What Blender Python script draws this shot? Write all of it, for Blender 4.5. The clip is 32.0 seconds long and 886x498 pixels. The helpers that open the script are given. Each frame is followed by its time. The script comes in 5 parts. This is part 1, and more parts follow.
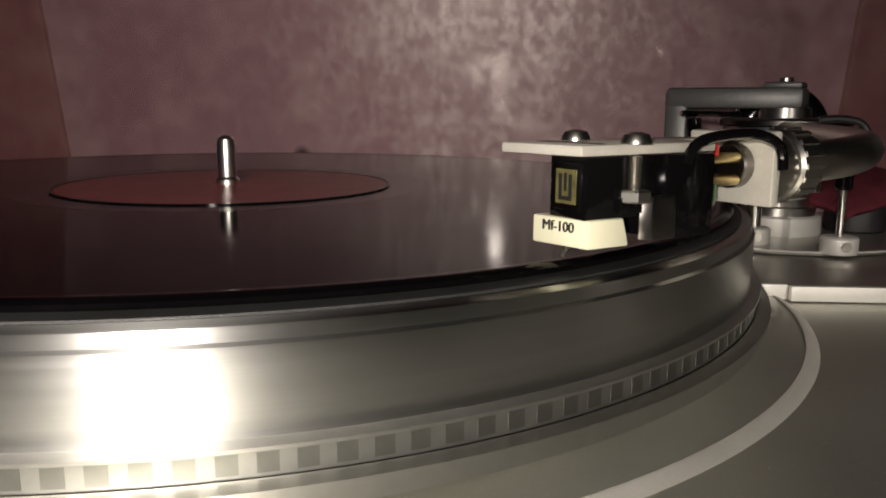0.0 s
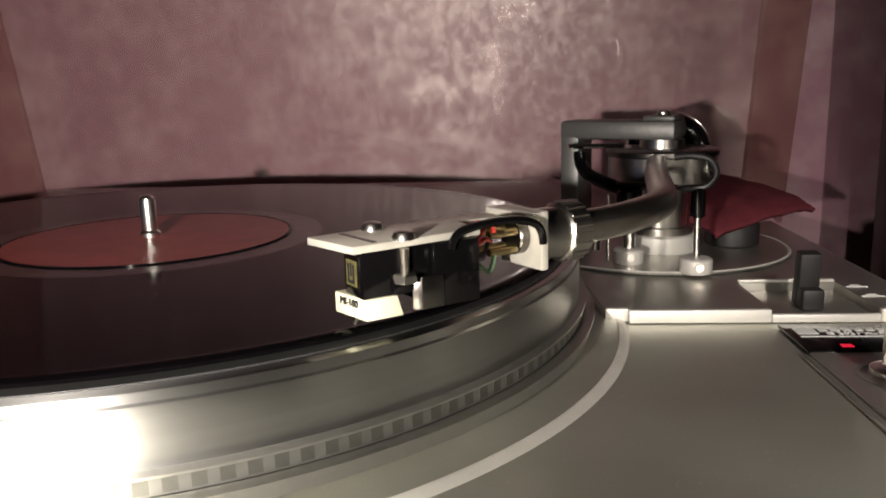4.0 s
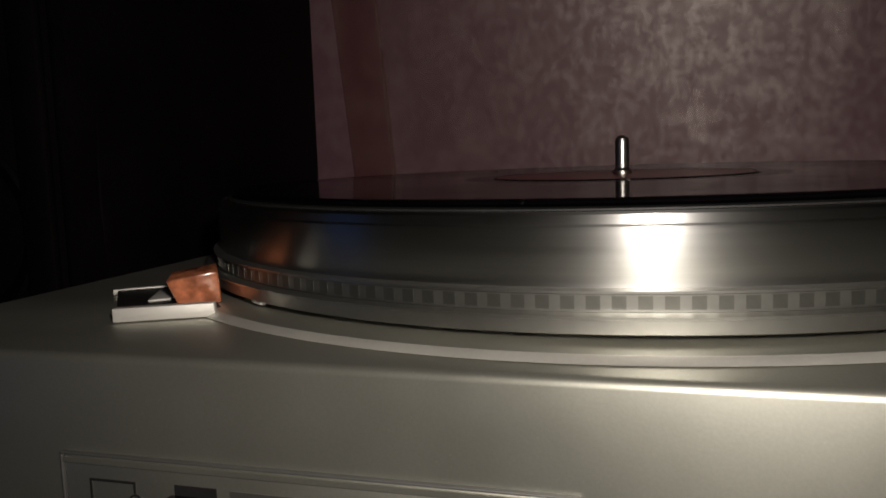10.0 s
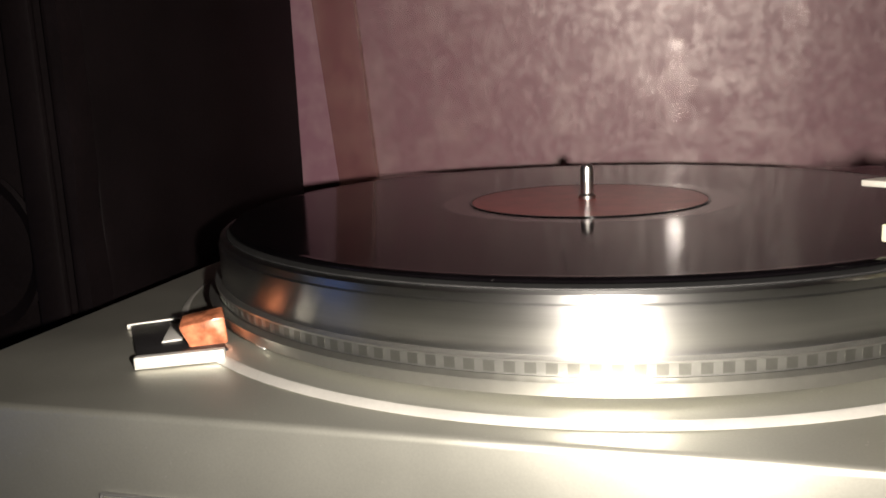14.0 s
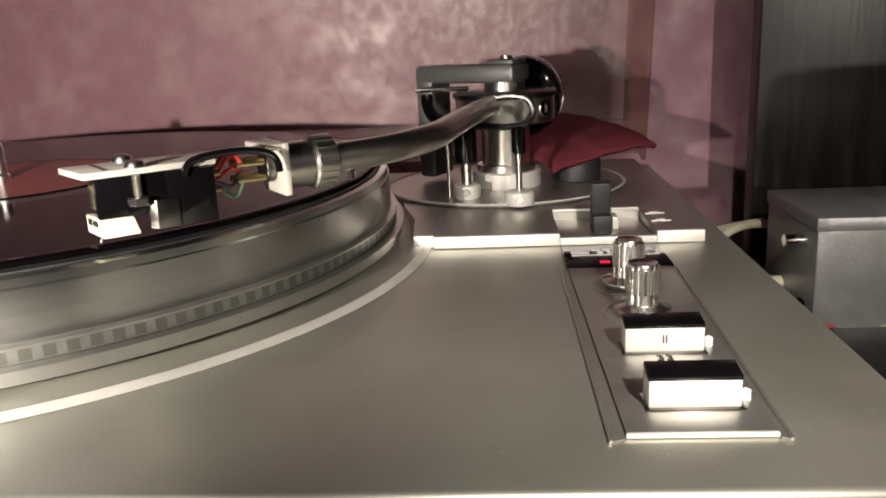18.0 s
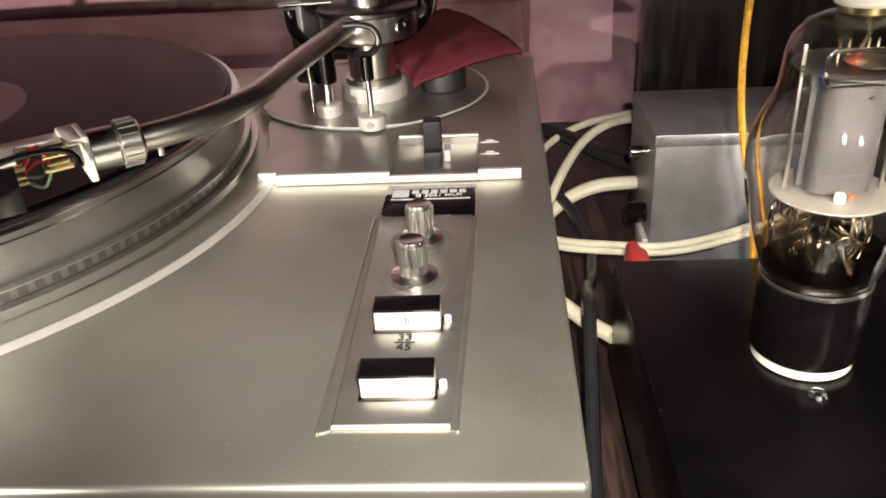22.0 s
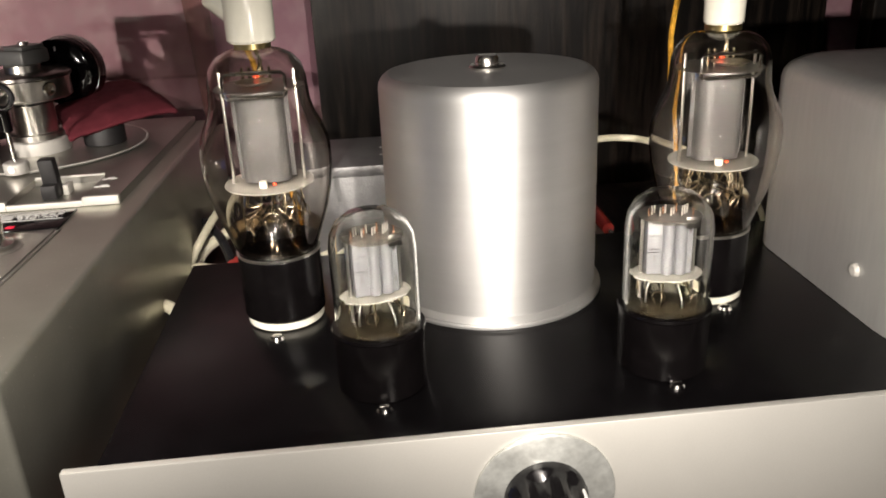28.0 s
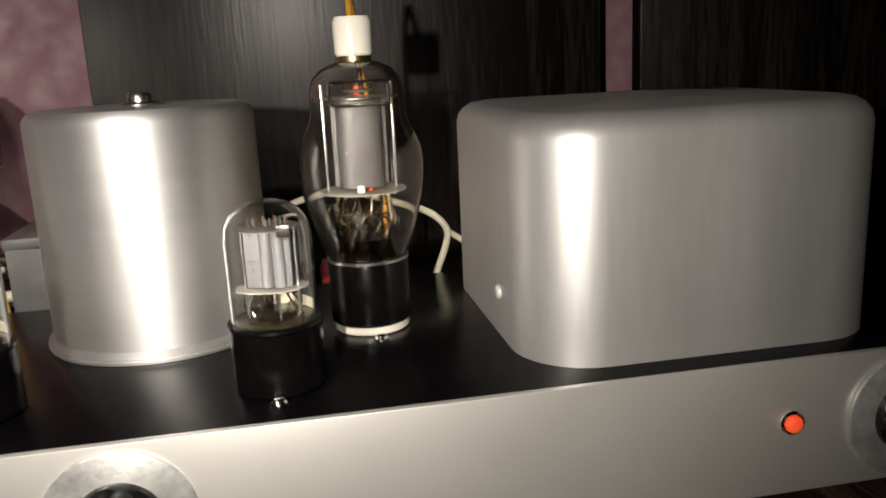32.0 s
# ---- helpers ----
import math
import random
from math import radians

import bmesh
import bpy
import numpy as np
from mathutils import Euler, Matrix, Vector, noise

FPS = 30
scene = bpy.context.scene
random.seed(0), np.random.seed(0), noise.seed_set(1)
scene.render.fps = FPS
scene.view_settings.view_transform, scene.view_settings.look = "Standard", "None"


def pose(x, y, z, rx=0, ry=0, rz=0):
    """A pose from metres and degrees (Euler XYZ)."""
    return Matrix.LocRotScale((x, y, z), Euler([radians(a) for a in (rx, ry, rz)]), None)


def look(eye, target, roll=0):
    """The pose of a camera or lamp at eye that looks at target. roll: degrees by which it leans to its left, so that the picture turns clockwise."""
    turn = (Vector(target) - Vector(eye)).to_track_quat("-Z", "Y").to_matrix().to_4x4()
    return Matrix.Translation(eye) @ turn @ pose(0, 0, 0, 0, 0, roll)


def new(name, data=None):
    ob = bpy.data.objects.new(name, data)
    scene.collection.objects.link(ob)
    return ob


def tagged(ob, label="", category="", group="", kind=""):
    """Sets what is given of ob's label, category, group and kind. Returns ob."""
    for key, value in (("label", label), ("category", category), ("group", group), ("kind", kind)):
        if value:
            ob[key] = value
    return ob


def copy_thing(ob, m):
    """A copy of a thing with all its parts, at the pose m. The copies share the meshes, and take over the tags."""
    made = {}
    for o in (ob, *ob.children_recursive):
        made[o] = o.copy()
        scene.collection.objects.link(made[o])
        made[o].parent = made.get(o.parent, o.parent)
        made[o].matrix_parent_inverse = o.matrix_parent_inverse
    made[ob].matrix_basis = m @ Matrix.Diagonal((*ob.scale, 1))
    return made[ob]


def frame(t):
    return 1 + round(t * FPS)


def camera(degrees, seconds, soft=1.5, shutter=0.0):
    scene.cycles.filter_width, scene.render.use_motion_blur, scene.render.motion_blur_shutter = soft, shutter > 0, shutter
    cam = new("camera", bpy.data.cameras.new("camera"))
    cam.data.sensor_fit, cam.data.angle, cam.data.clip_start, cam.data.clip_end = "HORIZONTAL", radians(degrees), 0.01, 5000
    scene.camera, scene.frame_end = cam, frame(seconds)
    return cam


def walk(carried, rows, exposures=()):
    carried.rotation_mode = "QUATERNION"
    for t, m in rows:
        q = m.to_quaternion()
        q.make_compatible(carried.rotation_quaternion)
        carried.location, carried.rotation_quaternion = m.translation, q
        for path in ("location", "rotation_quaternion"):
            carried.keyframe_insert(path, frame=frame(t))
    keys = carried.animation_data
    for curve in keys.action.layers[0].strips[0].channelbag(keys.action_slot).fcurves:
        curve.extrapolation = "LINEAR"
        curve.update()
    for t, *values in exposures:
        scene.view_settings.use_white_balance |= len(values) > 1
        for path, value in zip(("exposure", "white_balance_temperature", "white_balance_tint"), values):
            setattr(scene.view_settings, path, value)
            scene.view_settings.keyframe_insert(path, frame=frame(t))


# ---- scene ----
# ---- camera and its walk ----
cam = camera(57.6, 32.0, soft=1.8)
PATH = [
    (0, 0.0838, -0.2490, 0.0579, 79.90, -0.35, 3.68),
    (0.5, 0.0881, -0.2487, 0.0620, 80.02, 0.06, 3.40),
    (1, 0.0926, -0.2503, 0.0636, 79.95, 0.02, 3.11),
    (1.5, 0.1007, -0.2531, 0.0666, 80.36, 0.16, 2.87),
    (2, 0.1131, -0.2569, 0.0708, 80.51, 0.99, 2.72),
    (2.5, 0.1177, -0.2608, 0.0737, 80.15, 1.19, 3.06),
    (4.5, 0.1299, -0.2971, 0.0856, 77.85, 1.96, 4.91),
    (5, 0.1085, -0.3109, 0.0845, 77.16, 2.01, 7.14),
    (5.5, 0.0893, -0.3178, 0.0829, 77.09, 2.10, 8.16),
    (6, 0.0644, -0.3234, 0.0768, 77.31, 1.54, 8.57),
    (6.5, 0.0687, -0.3199, 0.0674, 79.64, 2.61, 7.62),
    (7, 0.0866, -0.3197, 0.0523, 83.32, 1.86, 7.05),
    (7.5, 0.0926, -0.3151, 0.0448, 83.90, 2.01, 7.41),
    (8, 0.0970, -0.3133, 0.0431, 84.38, 1.92, 7.79),
    (8.5, 0.0888, -0.3138, 0.0378, 84.57, 1.86, 8.22),
    (9, 0.0730, -0.3158, 0.0348, 84.51, 1.63, 10.02),
    (9.5, 0.0462, -0.3157, 0.0370, 84.36, 1.66, 12.16),
    (10, 0.0249, -0.3290, 0.0418, 83.55, 1.88, 16.79),
    (10.5, 0.0125, -0.3324, 0.0429, 83.32, 1.75, 18.42),
    (11, -0.0057, -0.3417, 0.0442, 83.29, 1.24, 19.45),
    (11.5, -0.0089, -0.3458, 0.0509, 82.51, 1.73, 20.20),
    (12, -0.0122, -0.3506, 0.0611, 82.49, 2.38, 20.87),
    (12.5, -0.0100, -0.3548, 0.0683, 81.30, 2.57, 20.28),
    (13, 0.0029, -0.3581, 0.0741, 80.00, 3.62, 20.01),
    (13.5, 0.0146, -0.3528, 0.0755, 80.26, 3.41, 16.57),
    (14, 0.0330, -0.3524, 0.0788, 79.36, 2.37, 15.26),
    (14.5, 0.0534, -0.3504, 0.0818, 79.21, 2.29, 14.08),
    (15, 0.0834, -0.3400, 0.0820, 78.94, 2.27, 13.11),
    (15.5, 0.1099, -0.3349, 0.0884, 76.69, 4.15, 11.70),
    (17.5, 0.1767, -0.3093, 0.0834, 75.83, 3.09, 5.31),
    (18, 0.1989, -0.3098, 0.0800, 75.31, 2.62, 3.41),
    (18.5, 0.2156, -0.3025, 0.0709, 74.52, 2.25, 2.66),
    (19, 0.2306, -0.2999, 0.0736, 73.48, 2.51, 1.95),
    (19.5, 0.2429, -0.2940, 0.0813, 69.81, 2.55, 2.43),
    (20, 0.2462, -0.2989, 0.0970, 67.41, 3.04, 3.09),
    (20.5, 0.2536, -0.3074, 0.1115, 64.65, 2.45, 2.60),
    (21, 0.2577, -0.3130, 0.1261, 62.60, 2.82, 2.91),
    (21.5, 0.2641, -0.3146, 0.1323, 61.82, 3.17, 2.88),
    (22, 0.2662, -0.3165, 0.1354, 61.68, 3.05, 2.63),
    (22.5, 0.2706, -0.3129, 0.1469, 59.95, 3.79, 2.97),
    (23, 0.2675, -0.3050, 0.1784, 58.59, 4.07, 3.28),
    (23.5, 0.2747, -0.3055, 0.1892, 55.71, 4.48, 2.99),
    (24, 0.2881, -0.3187, 0.2020, 55.69, 4.86, 2.58),
    (24.5, 0.2948, -0.3305, 0.2048, 55.36, 3.50, 1.66),
    (25, 0.3189, -0.3419, 0.2000, 55.52, 3.48, 0.20),
    (25.5, 0.3401, -0.3530, 0.1854, 56.08, 2.48, -2.33),
    (26, 0.3627, -0.3584, 0.1711, 56.54, 2.87, -3.64),
    (26.5, 0.3777, -0.3619, 0.1618, 59.14, 3.29, -4.61),
    (28.5, 0.4106, -0.4161, 0.1057, 69.22, 2.47, -5.80),
    (29, 0.4113, -0.4190, 0.0890, 69.52, 2.23, -4.92),
    (29.5, 0.4161, -0.4225, 0.0846, 71.89, 2.08, -3.80),
    (30, 0.4331, -0.4258, 0.0845, 73.75, 2.69, -3.37),
    (30.5, 0.4525, -0.4243, 0.0800, 74.20, 3.03, -3.54),
    (31, 0.4704, -0.4266, 0.0790, 75.23, 3.03, -5.01),
    (31.5, 0.4879, -0.4263, 0.0796, 75.97, 2.68, -7.79),
    (32, 0.5152, -0.4292, 0.0812, 76.72, 2.71, -10.71),
]
EXPOSURE = [(0.0, -0.8), (1.0, -1.1), (2.0, 0.08), (5.0, 0.05), (6.0, -0.3), (7.0, -0.7), (8.0, -0.8), (9.0, -1.1), (10.0, -2.3), (11.0, -0.1), (12.0, 0.42), (13.0, 0.58), (14.0, -0.05), (15.0, -0.3), (18.0, 0.5), (19.0, 0.6), (20.0, 0.85), (21.0, 0.9), (23.0, 1.25), (24.0, 1.37), (25.0, 1.22), (26.0, 1.02), (26.5, 0.85), (29.0, 0.5), (30.0, 0.2), (31.0, 0.2), (32.0, 0.35)]
walk(cam, [(r[0], pose(*r[1:])) for r in PATH], EXPOSURE)

# ---- world and lamps ----
world = bpy.data.worlds.new("world")
scene.world = world
world.use_nodes = True
wn = world.node_tree.nodes["Background"]
wn.inputs[0].default_value = (0.55, 0.42, 0.42, 1)
wn.inputs[1].default_value = 0.012


def torch(name, eye, target, watts, degrees, blend):
    """A fixed spot added per stretch of shelf, standing in for one small carried torch."""
    data = bpy.data.lights.new(name, "SPOT")
    data.energy, data.spot_size, data.spot_blend = watts, radians(degrees), blend
    data.shadow_soft_size, data.color = 0.004, (1.0, 0.905, 0.815)
    ob = new(name, data)
    ob.matrix_world = look(eye, target)
    return ob


# four added spots along the way of the single moving light
torch("torch_turntable", (0.054, -0.340, 0.071), (-0.070, 0.0, 0.0), 7.3, 116, 1.0)
torch("torch_controls", (0.283, -0.322, 0.160), (0.270, -0.140, 0.0), 4.2, 66, 1.0)
torch("torch_valves", (0.372, -0.385, 0.175), (0.440, -0.120, 0.0), 2.6, 58, 1.0)
torch("torch_amplifier", (0.455, -0.455, 0.095), (0.555, -0.1, 0.02), 4.2, 80, 1.0)


# ---- materials ----
def mat(name, color, rough=0.5, metal=0.0, grain=0.0, scale=40.0, stretch=(1, 1, 1), bump=0.0, fine=400.0, spec=0.5,
        coat=0.0, dirt=0.0, aniso=0.0, rough_var=0.0, dust=0.0):
    """A node material: base colour with a coarse and a fine variation, uneven gloss and a fine relief."""
    m = bpy.data.materials.new(name)
    m.use_nodes = True
    nt = m.node_tree
    b = nt.nodes["Principled BSDF"]
    b.inputs["Roughness"].default_value, b.inputs["Metallic"].default_value = rough, metal
    b.inputs["Specular IOR Level"].default_value, b.inputs["Coat Weight"].default_value = spec, coat
    b.inputs["Anisotropic"].default_value = aniso
    if aniso:  # turned surface: the gloss spreads across the turning lines
        b.inputs["Anisotropic Rotation"].default_value = 0.25
        tg = nt.nodes.new("ShaderNodeTangent")
        tg.direction_type, tg.axis = "RADIAL", "Z"
        nt.links.new(tg.outputs[0], b.inputs["Tangent"])
    co = nt.nodes.new("ShaderNodeTexCoord")
    mp = nt.nodes.new("ShaderNodeMapping")
    mp.inputs["Scale"].default_value = stretch
    nt.links.new(co.outputs["Object"], mp.inputs["Vector"])
    big, small = nt.nodes.new("ShaderNodeTexNoise"), nt.nodes.new("ShaderNodeTexNoise")
    for n, s, d in ((big, scale, 4.0), (small, fine, 3.0)):
        n.inputs["Scale"].default_value, n.inputs["Detail"].default_value = s, d
        nt.links.new(mp.outputs["Vector"], n.inputs["Vector"])
    ramp = nt.nodes.new("ShaderNodeMapRange")
    ramp.inputs["From Min"].default_value, ramp.inputs["From Max"].default_value = 0.3, 0.7
    ramp.inputs["To Min"].default_value, ramp.inputs["To Max"].default_value = 1 - grain, 1 + grain
    nt.links.new(big.outputs["Fac"], ramp.inputs["Value"])
    ramp2 = nt.nodes.new("ShaderNodeMapRange")
    ramp2.inputs["From Min"].default_value, ramp2.inputs["From Max"].default_value = 0.3, 0.7
    ramp2.inputs["To Min"].default_value, ramp2.inputs["To Max"].default_value = 1 - grain * 0.5, 1 + grain * 0.5
    nt.links.new(small.outputs["Fac"], ramp2.inputs["Value"])
    mul = nt.nodes.new("ShaderNodeMath")
    mul.operation = "MULTIPLY"
    nt.links.new(ramp.outputs[0], mul.inputs[0])
    nt.links.new(ramp2.outputs[0], mul.inputs[1])
    mix = nt.nodes.new("ShaderNodeMix")
    mix.data_type, mix.blend_type = "RGBA", "MULTIPLY"
    mix.inputs["Factor"].default_value = 1.0
    mix.inputs["A"].default_value = (*color, 1)
    nt.links.new(mul.outputs[0], mix.inputs["B"])
    last = mix.outputs["Result"]
    if dirt:
        spots = nt.nodes.new("ShaderNodeTexNoise")
        spots.inputs["Scale"].default_value, spots.inputs["Detail"].default_value = scale * 0.35, 8.0
        nt.links.new(co.outputs["Object"], spots.inputs["Vector"])
        cut = nt.nodes.new("ShaderNodeMapRange")
        cut.inputs["From Min"].default_value, cut.inputs["From Max"].default_value = 0.56, 0.72
        cut.inputs["To Max"].default_value = dirt
        nt.links.new(spots.outputs["Fac"], cut.inputs["Value"])
        over = nt.nodes.new("ShaderNodeMix")
        over.data_type = "RGBA"
        over.inputs["B"].default_value = (color[0] * 0.45, color[1] * 0.42, color[2] * 0.38, 1)
        nt.links.new(cut.outputs[0], over.inputs["Factor"])
        nt.links.new(last, over.inputs["A"])
        last = over.outputs["Result"]
    if dust:  # scattered pale specks
        fleck = nt.nodes.new("ShaderNodeTexNoise")
        fleck.inputs["Scale"].default_value, fleck.inputs["Detail"].default_value = 620.0, 1.0
        nt.links.new(co.outputs["Object"], fleck.inputs["Vector"])
        far = nt.nodes.new("ShaderNodeTexNoise")
        far.inputs["Scale"].default_value = 45.0
        nt.links.new(co.outputs["Object"], far.inputs["Vector"])
        add = nt.nodes.new("ShaderNodeMath")
        add.operation, add.inputs[1].default_value = "MULTIPLY_ADD", 0.25
        nt.links.new(far.outputs["Fac"], add.inputs[0])
        nt.links.new(fleck.outputs["Fac"], add.inputs[2])
        pick = nt.nodes.new("ShaderNodeMapRange")
        pick.inputs["From Min"].default_value, pick.inputs["From Max"].default_value = 0.87, 0.90
        pick.inputs["To Max"].default_value = dust
        nt.links.new(add.outputs[0], pick.inputs["Value"])
        lay = nt.nodes.new("ShaderNodeMix")
        lay.data_type = "RGBA"
        lay.inputs["B"].default_value = (0.75, 0.72, 0.68, 1)
        nt.links.new(pick.outputs[0], lay.inputs["Factor"])
        nt.links.new(last, lay.inputs["A"])
        last = lay.outputs["Result"]
    nt.links.new(last, b.inputs["Base Color"])
    if rough_var:
        rr = nt.nodes.new("ShaderNodeMapRange")
        rr.inputs["From Min"].default_value, rr.inputs["From Max"].default_value = 0.3, 0.7
        rr.inputs["To Min"].default_value, rr.inputs["To Max"].default_value = rough - rough_var, rough + rough_var
        nt.links.new(big.outputs["Fac"], rr.inputs["Value"])
        nt.links.new(rr.outputs[0], b.inputs["Roughness"])
    if bump:
        bp = nt.nodes.new("ShaderNodeBump")
        bp.inputs["Strength"].default_value, bp.inputs["Distance"].default_value = bump, 0.0006
        nt.links.new(small.outputs["Fac"], bp.inputs["Height"])
        nt.links.new(bp.outputs[0], b.inputs["Normal"])
    return m


def glow(name, color, strength):
    m = bpy.data.materials.new(name)
    m.use_nodes = True
    b = m.node_tree.nodes["Principled BSDF"]
    b.inputs["Base Color"].default_value = (*color, 1)
    b.inputs["Emission Color"].default_value, b.inputs["Emission Strength"].default_value = (*color, 1), strength
    return m


def clear(name, tint, gloss_rough=0.02, edge=0.6, sharp=6.0, least=0.04, haze=0.0, haze_scale=14.0, haze_rough=0.35):
    """Thin clear glass or acrylic: it lets the view through, and mirrors more towards its edges; haze adds smears that scatter light."""
    m = bpy.data.materials.new(name)
    m.use_nodes = True
    nt = m.node_tree
    nt.nodes.remove(nt.nodes["Principled BSDF"])
    out = nt.nodes["Material Output"]
    tr, gl = nt.nodes.new("ShaderNodeBsdfTransparent"), nt.nodes.new("ShaderNodeBsdfGlossy")
    tr.inputs[0].default_value = (*tint, 1)
    gl.inputs["Roughness"].default_value = gloss_rough
    fr = nt.nodes.new("ShaderNodeLayerWeight")
    fr.inputs[0].default_value = 0.5
    power, add = nt.nodes.new("ShaderNodeMath"), nt.nodes.new("ShaderNodeMath")
    power.operation, power.inputs[1].default_value = "POWER", sharp
    add.operation, add.inputs[1].default_value, add.inputs[2].default_value = "MULTIPLY_ADD", edge, least
    nt.links.new(fr.outputs["Facing"], power.inputs[0])
    nt.links.new(power.outputs[0], add.inputs[0])
    mx = nt.nodes.new("ShaderNodeMixShader")
    nt.links.new(add.outputs[0], mx.inputs[0])
    nt.links.new(tr.outputs[0], mx.inputs[1])
    nt.links.new(gl.outputs[0], mx.inputs[2])
    last = mx.outputs[0]
    if haze:
        co = nt.nodes.new("ShaderNodeTexCoord")
        n1, n2 = nt.nodes.new("ShaderNodeTexNoise"), nt.nodes.new("ShaderNodeTexNoise")
        n1.inputs["Scale"].default_value, n1.inputs["Detail"].default_value = haze_scale, 7.0
        n1.inputs["Roughness"].default_value = 0.72
        n2.inputs["Scale"].default_value, n2.inputs["Detail"].default_value = haze_scale * 4, 5.0
        wipe = nt.nodes.new("ShaderNodeMapping")  # smears run up and down, as it was wiped
        wipe.inputs["Scale"].default_value = (1.0, 1.0, 0.75)
        nt.links.new(co.outputs["Object"], wipe.inputs["Vector"])
        nt.links.new(wipe.outputs["Vector"], n1.inputs["Vector"])
        nt.links.new(wipe.outputs["Vector"], n2.inputs["Vector"])
        mu = nt.nodes.new("ShaderNodeMath")
        mu.operation = "MULTIPLY"
        nt.links.new(n1.outputs["Fac"], mu.inputs[0])
        nt.links.new(n2.outputs["Fac"], mu.inputs[1])
        mr = nt.nodes.new("ShaderNodeMapRange")
        mr.inputs["From Min"].default_value, mr.inputs["From Max"].default_value = 0.2, 0.38
        mr.inputs["To Min"].default_value, mr.inputs["To Max"].default_value = haze * 0.4, haze
        nt.links.new(mu.outputs[0], mr.inputs["Value"])
        gh = nt.nodes.new("ShaderNodeBsdfGlossy")
        gh.inputs["Roughness"].default_value = haze_rough
        gh.inputs["Color"].default_value = (1, 0.95, 0.92, 1)
        mh = nt.nodes.new("ShaderNodeMixShader")
        nt.links.new(mr.outputs[0], mh.inputs[0])
        nt.links.new(last, mh.inputs[1])
        nt.links.new(gh.outputs[0], mh.inputs[2])
        last = mh.outputs[0]
    nt.links.new(last, out.inputs["Surface"])
    return m


def wood(name, dark, light, rough=0.4, scale=60.0, bump=0.5, spec=0.5, along=(1.0, 1.0, 0.085)):
    """Dark wood veneer with its grain drawn out along one axis."""
    m = bpy.data.materials.new(name)
    m.use_nodes = True
    nt = m.node_tree
    b = nt.nodes["Principled BSDF"]
    b.inputs["Roughness"].default_value, b.inputs["Specular IOR Level"].default_value = rough, spec
    co, mp = nt.nodes.new("ShaderNodeTexCoord"), nt.nodes.new("ShaderNodeMapping")
    mp.inputs["Scale"].default_value = along
    nt.links.new(co.outputs["Object"], mp.inputs["Vector"])
    n1, n2 = nt.nodes.new("ShaderNodeTexNoise"), nt.nodes.new("ShaderNodeTexNoise")
    n1.inputs["Scale"].default_value, n1.inputs["Detail"].default_value, n1.inputs["Distortion"].default_value = scale, 5.0, 1.2
    n2.inputs["Scale"].default_value, n2.inputs["Detail"].default_value = scale * 6, 4.0
    nt.links.new(mp.outputs[0], n1.inputs["Vector"])
    nt.links.new(mp.outputs[0], n2.inputs["Vector"])
    ad = nt.nodes.new("ShaderNodeMath")
    ad.operation = "MULTIPLY"
    nt.links.new(n1.outputs["Fac"], ad.inputs[0])
    nt.links.new(n2.outputs["Fac"], ad.inputs[1])
    rp = nt.nodes.new("ShaderNodeValToRGB")
    rp.color_ramp.elements[0].position, rp.color_ramp.elements[0].color = 0.19, (*dark, 1)
    rp.color_ramp.elements[1].position, rp.color_ramp.elements[1].color = 0.36, (*light, 1)
    nt.links.new(ad.outputs[0], rp.inputs[0])
    nt.links.new(rp.outputs[0], b.inputs["Base Color"])
    bp = nt.nodes.new("ShaderNodeBump")
    bp.inputs["Strength"].default_value, bp.inputs["Distance"].default_value = bump, 0.0008
    nt.links.new(ad.outputs[0], bp.inputs["Height"])
    nt.links.new(bp.outputs[0], b.inputs["Normal"])
    return m


def paper(name, base, fleck):
    """Mottled wallpaper with a shallow crumpled relief."""
    m = bpy.data.materials.new(name)
    m.use_nodes = True
    nt = m.node_tree
    b = nt.nodes["Principled BSDF"]
    b.inputs["Roughness"].default_value = 0.55
    co = nt.nodes.new("ShaderNodeTexCoord")
    n1, n2 = nt.nodes.new("ShaderNodeTexNoise"), nt.nodes.new("ShaderNodeTexNoise")
    n1.inputs["Scale"].default_value, n1.inputs["Detail"].default_value = 14.0, 5.0
    n2.inputs["Scale"].default_value, n2.inputs["Detail"].default_value = 52.0, 2.5
    for n in (n1, n2):
        nt.links.new(co.outputs["Object"], n.inputs["Vector"])
    ad = nt.nodes.new("ShaderNodeMath")
    ad.operation = "MULTIPLY"
    nt.links.new(n1.outputs["Fac"], ad.inputs[0])
    nt.links.new(n2.outputs["Fac"], ad.inputs[1])
    rp = nt.nodes.new("ShaderNodeValToRGB")
    rp.color_ramp.elements[0].position, rp.color_ramp.elements[0].color = 0.18, (*base, 1)
    rp.color_ramp.elements[1].position, rp.color_ramp.elements[1].color = 0.42, (*fleck, 1)
    nt.links.new(ad.outputs[0], rp.inputs[0])
    nt.links.new(rp.outputs[0], b.inputs["Base Color"])
    gl = nt.nodes.new("ShaderNodeMapRange")  # the pale flecks are glossier than the ground
    gl.inputs["From Min"].default_value, gl.inputs["From Max"].default_value = 0.2, 0.36
    gl.inputs["To Min"].default_value, gl.inputs["To Max"].default_value = 0.58, 0.34
    nt.links.new(ad.outputs[0], gl.inputs["Value"])
    nt.links.new(gl.outputs[0], b.inputs["Roughness"])
    bp = nt.nodes.new("ShaderNodeBump")
    bp.inputs["Strength"].default_value, bp.inputs["Distance"].default_value = 0.5, 0.001
    nt.links.new(ad.outputs[0], bp.inputs["Height"])
    nt.links.new(bp.outputs[0], b.inputs["Normal"])
    return m


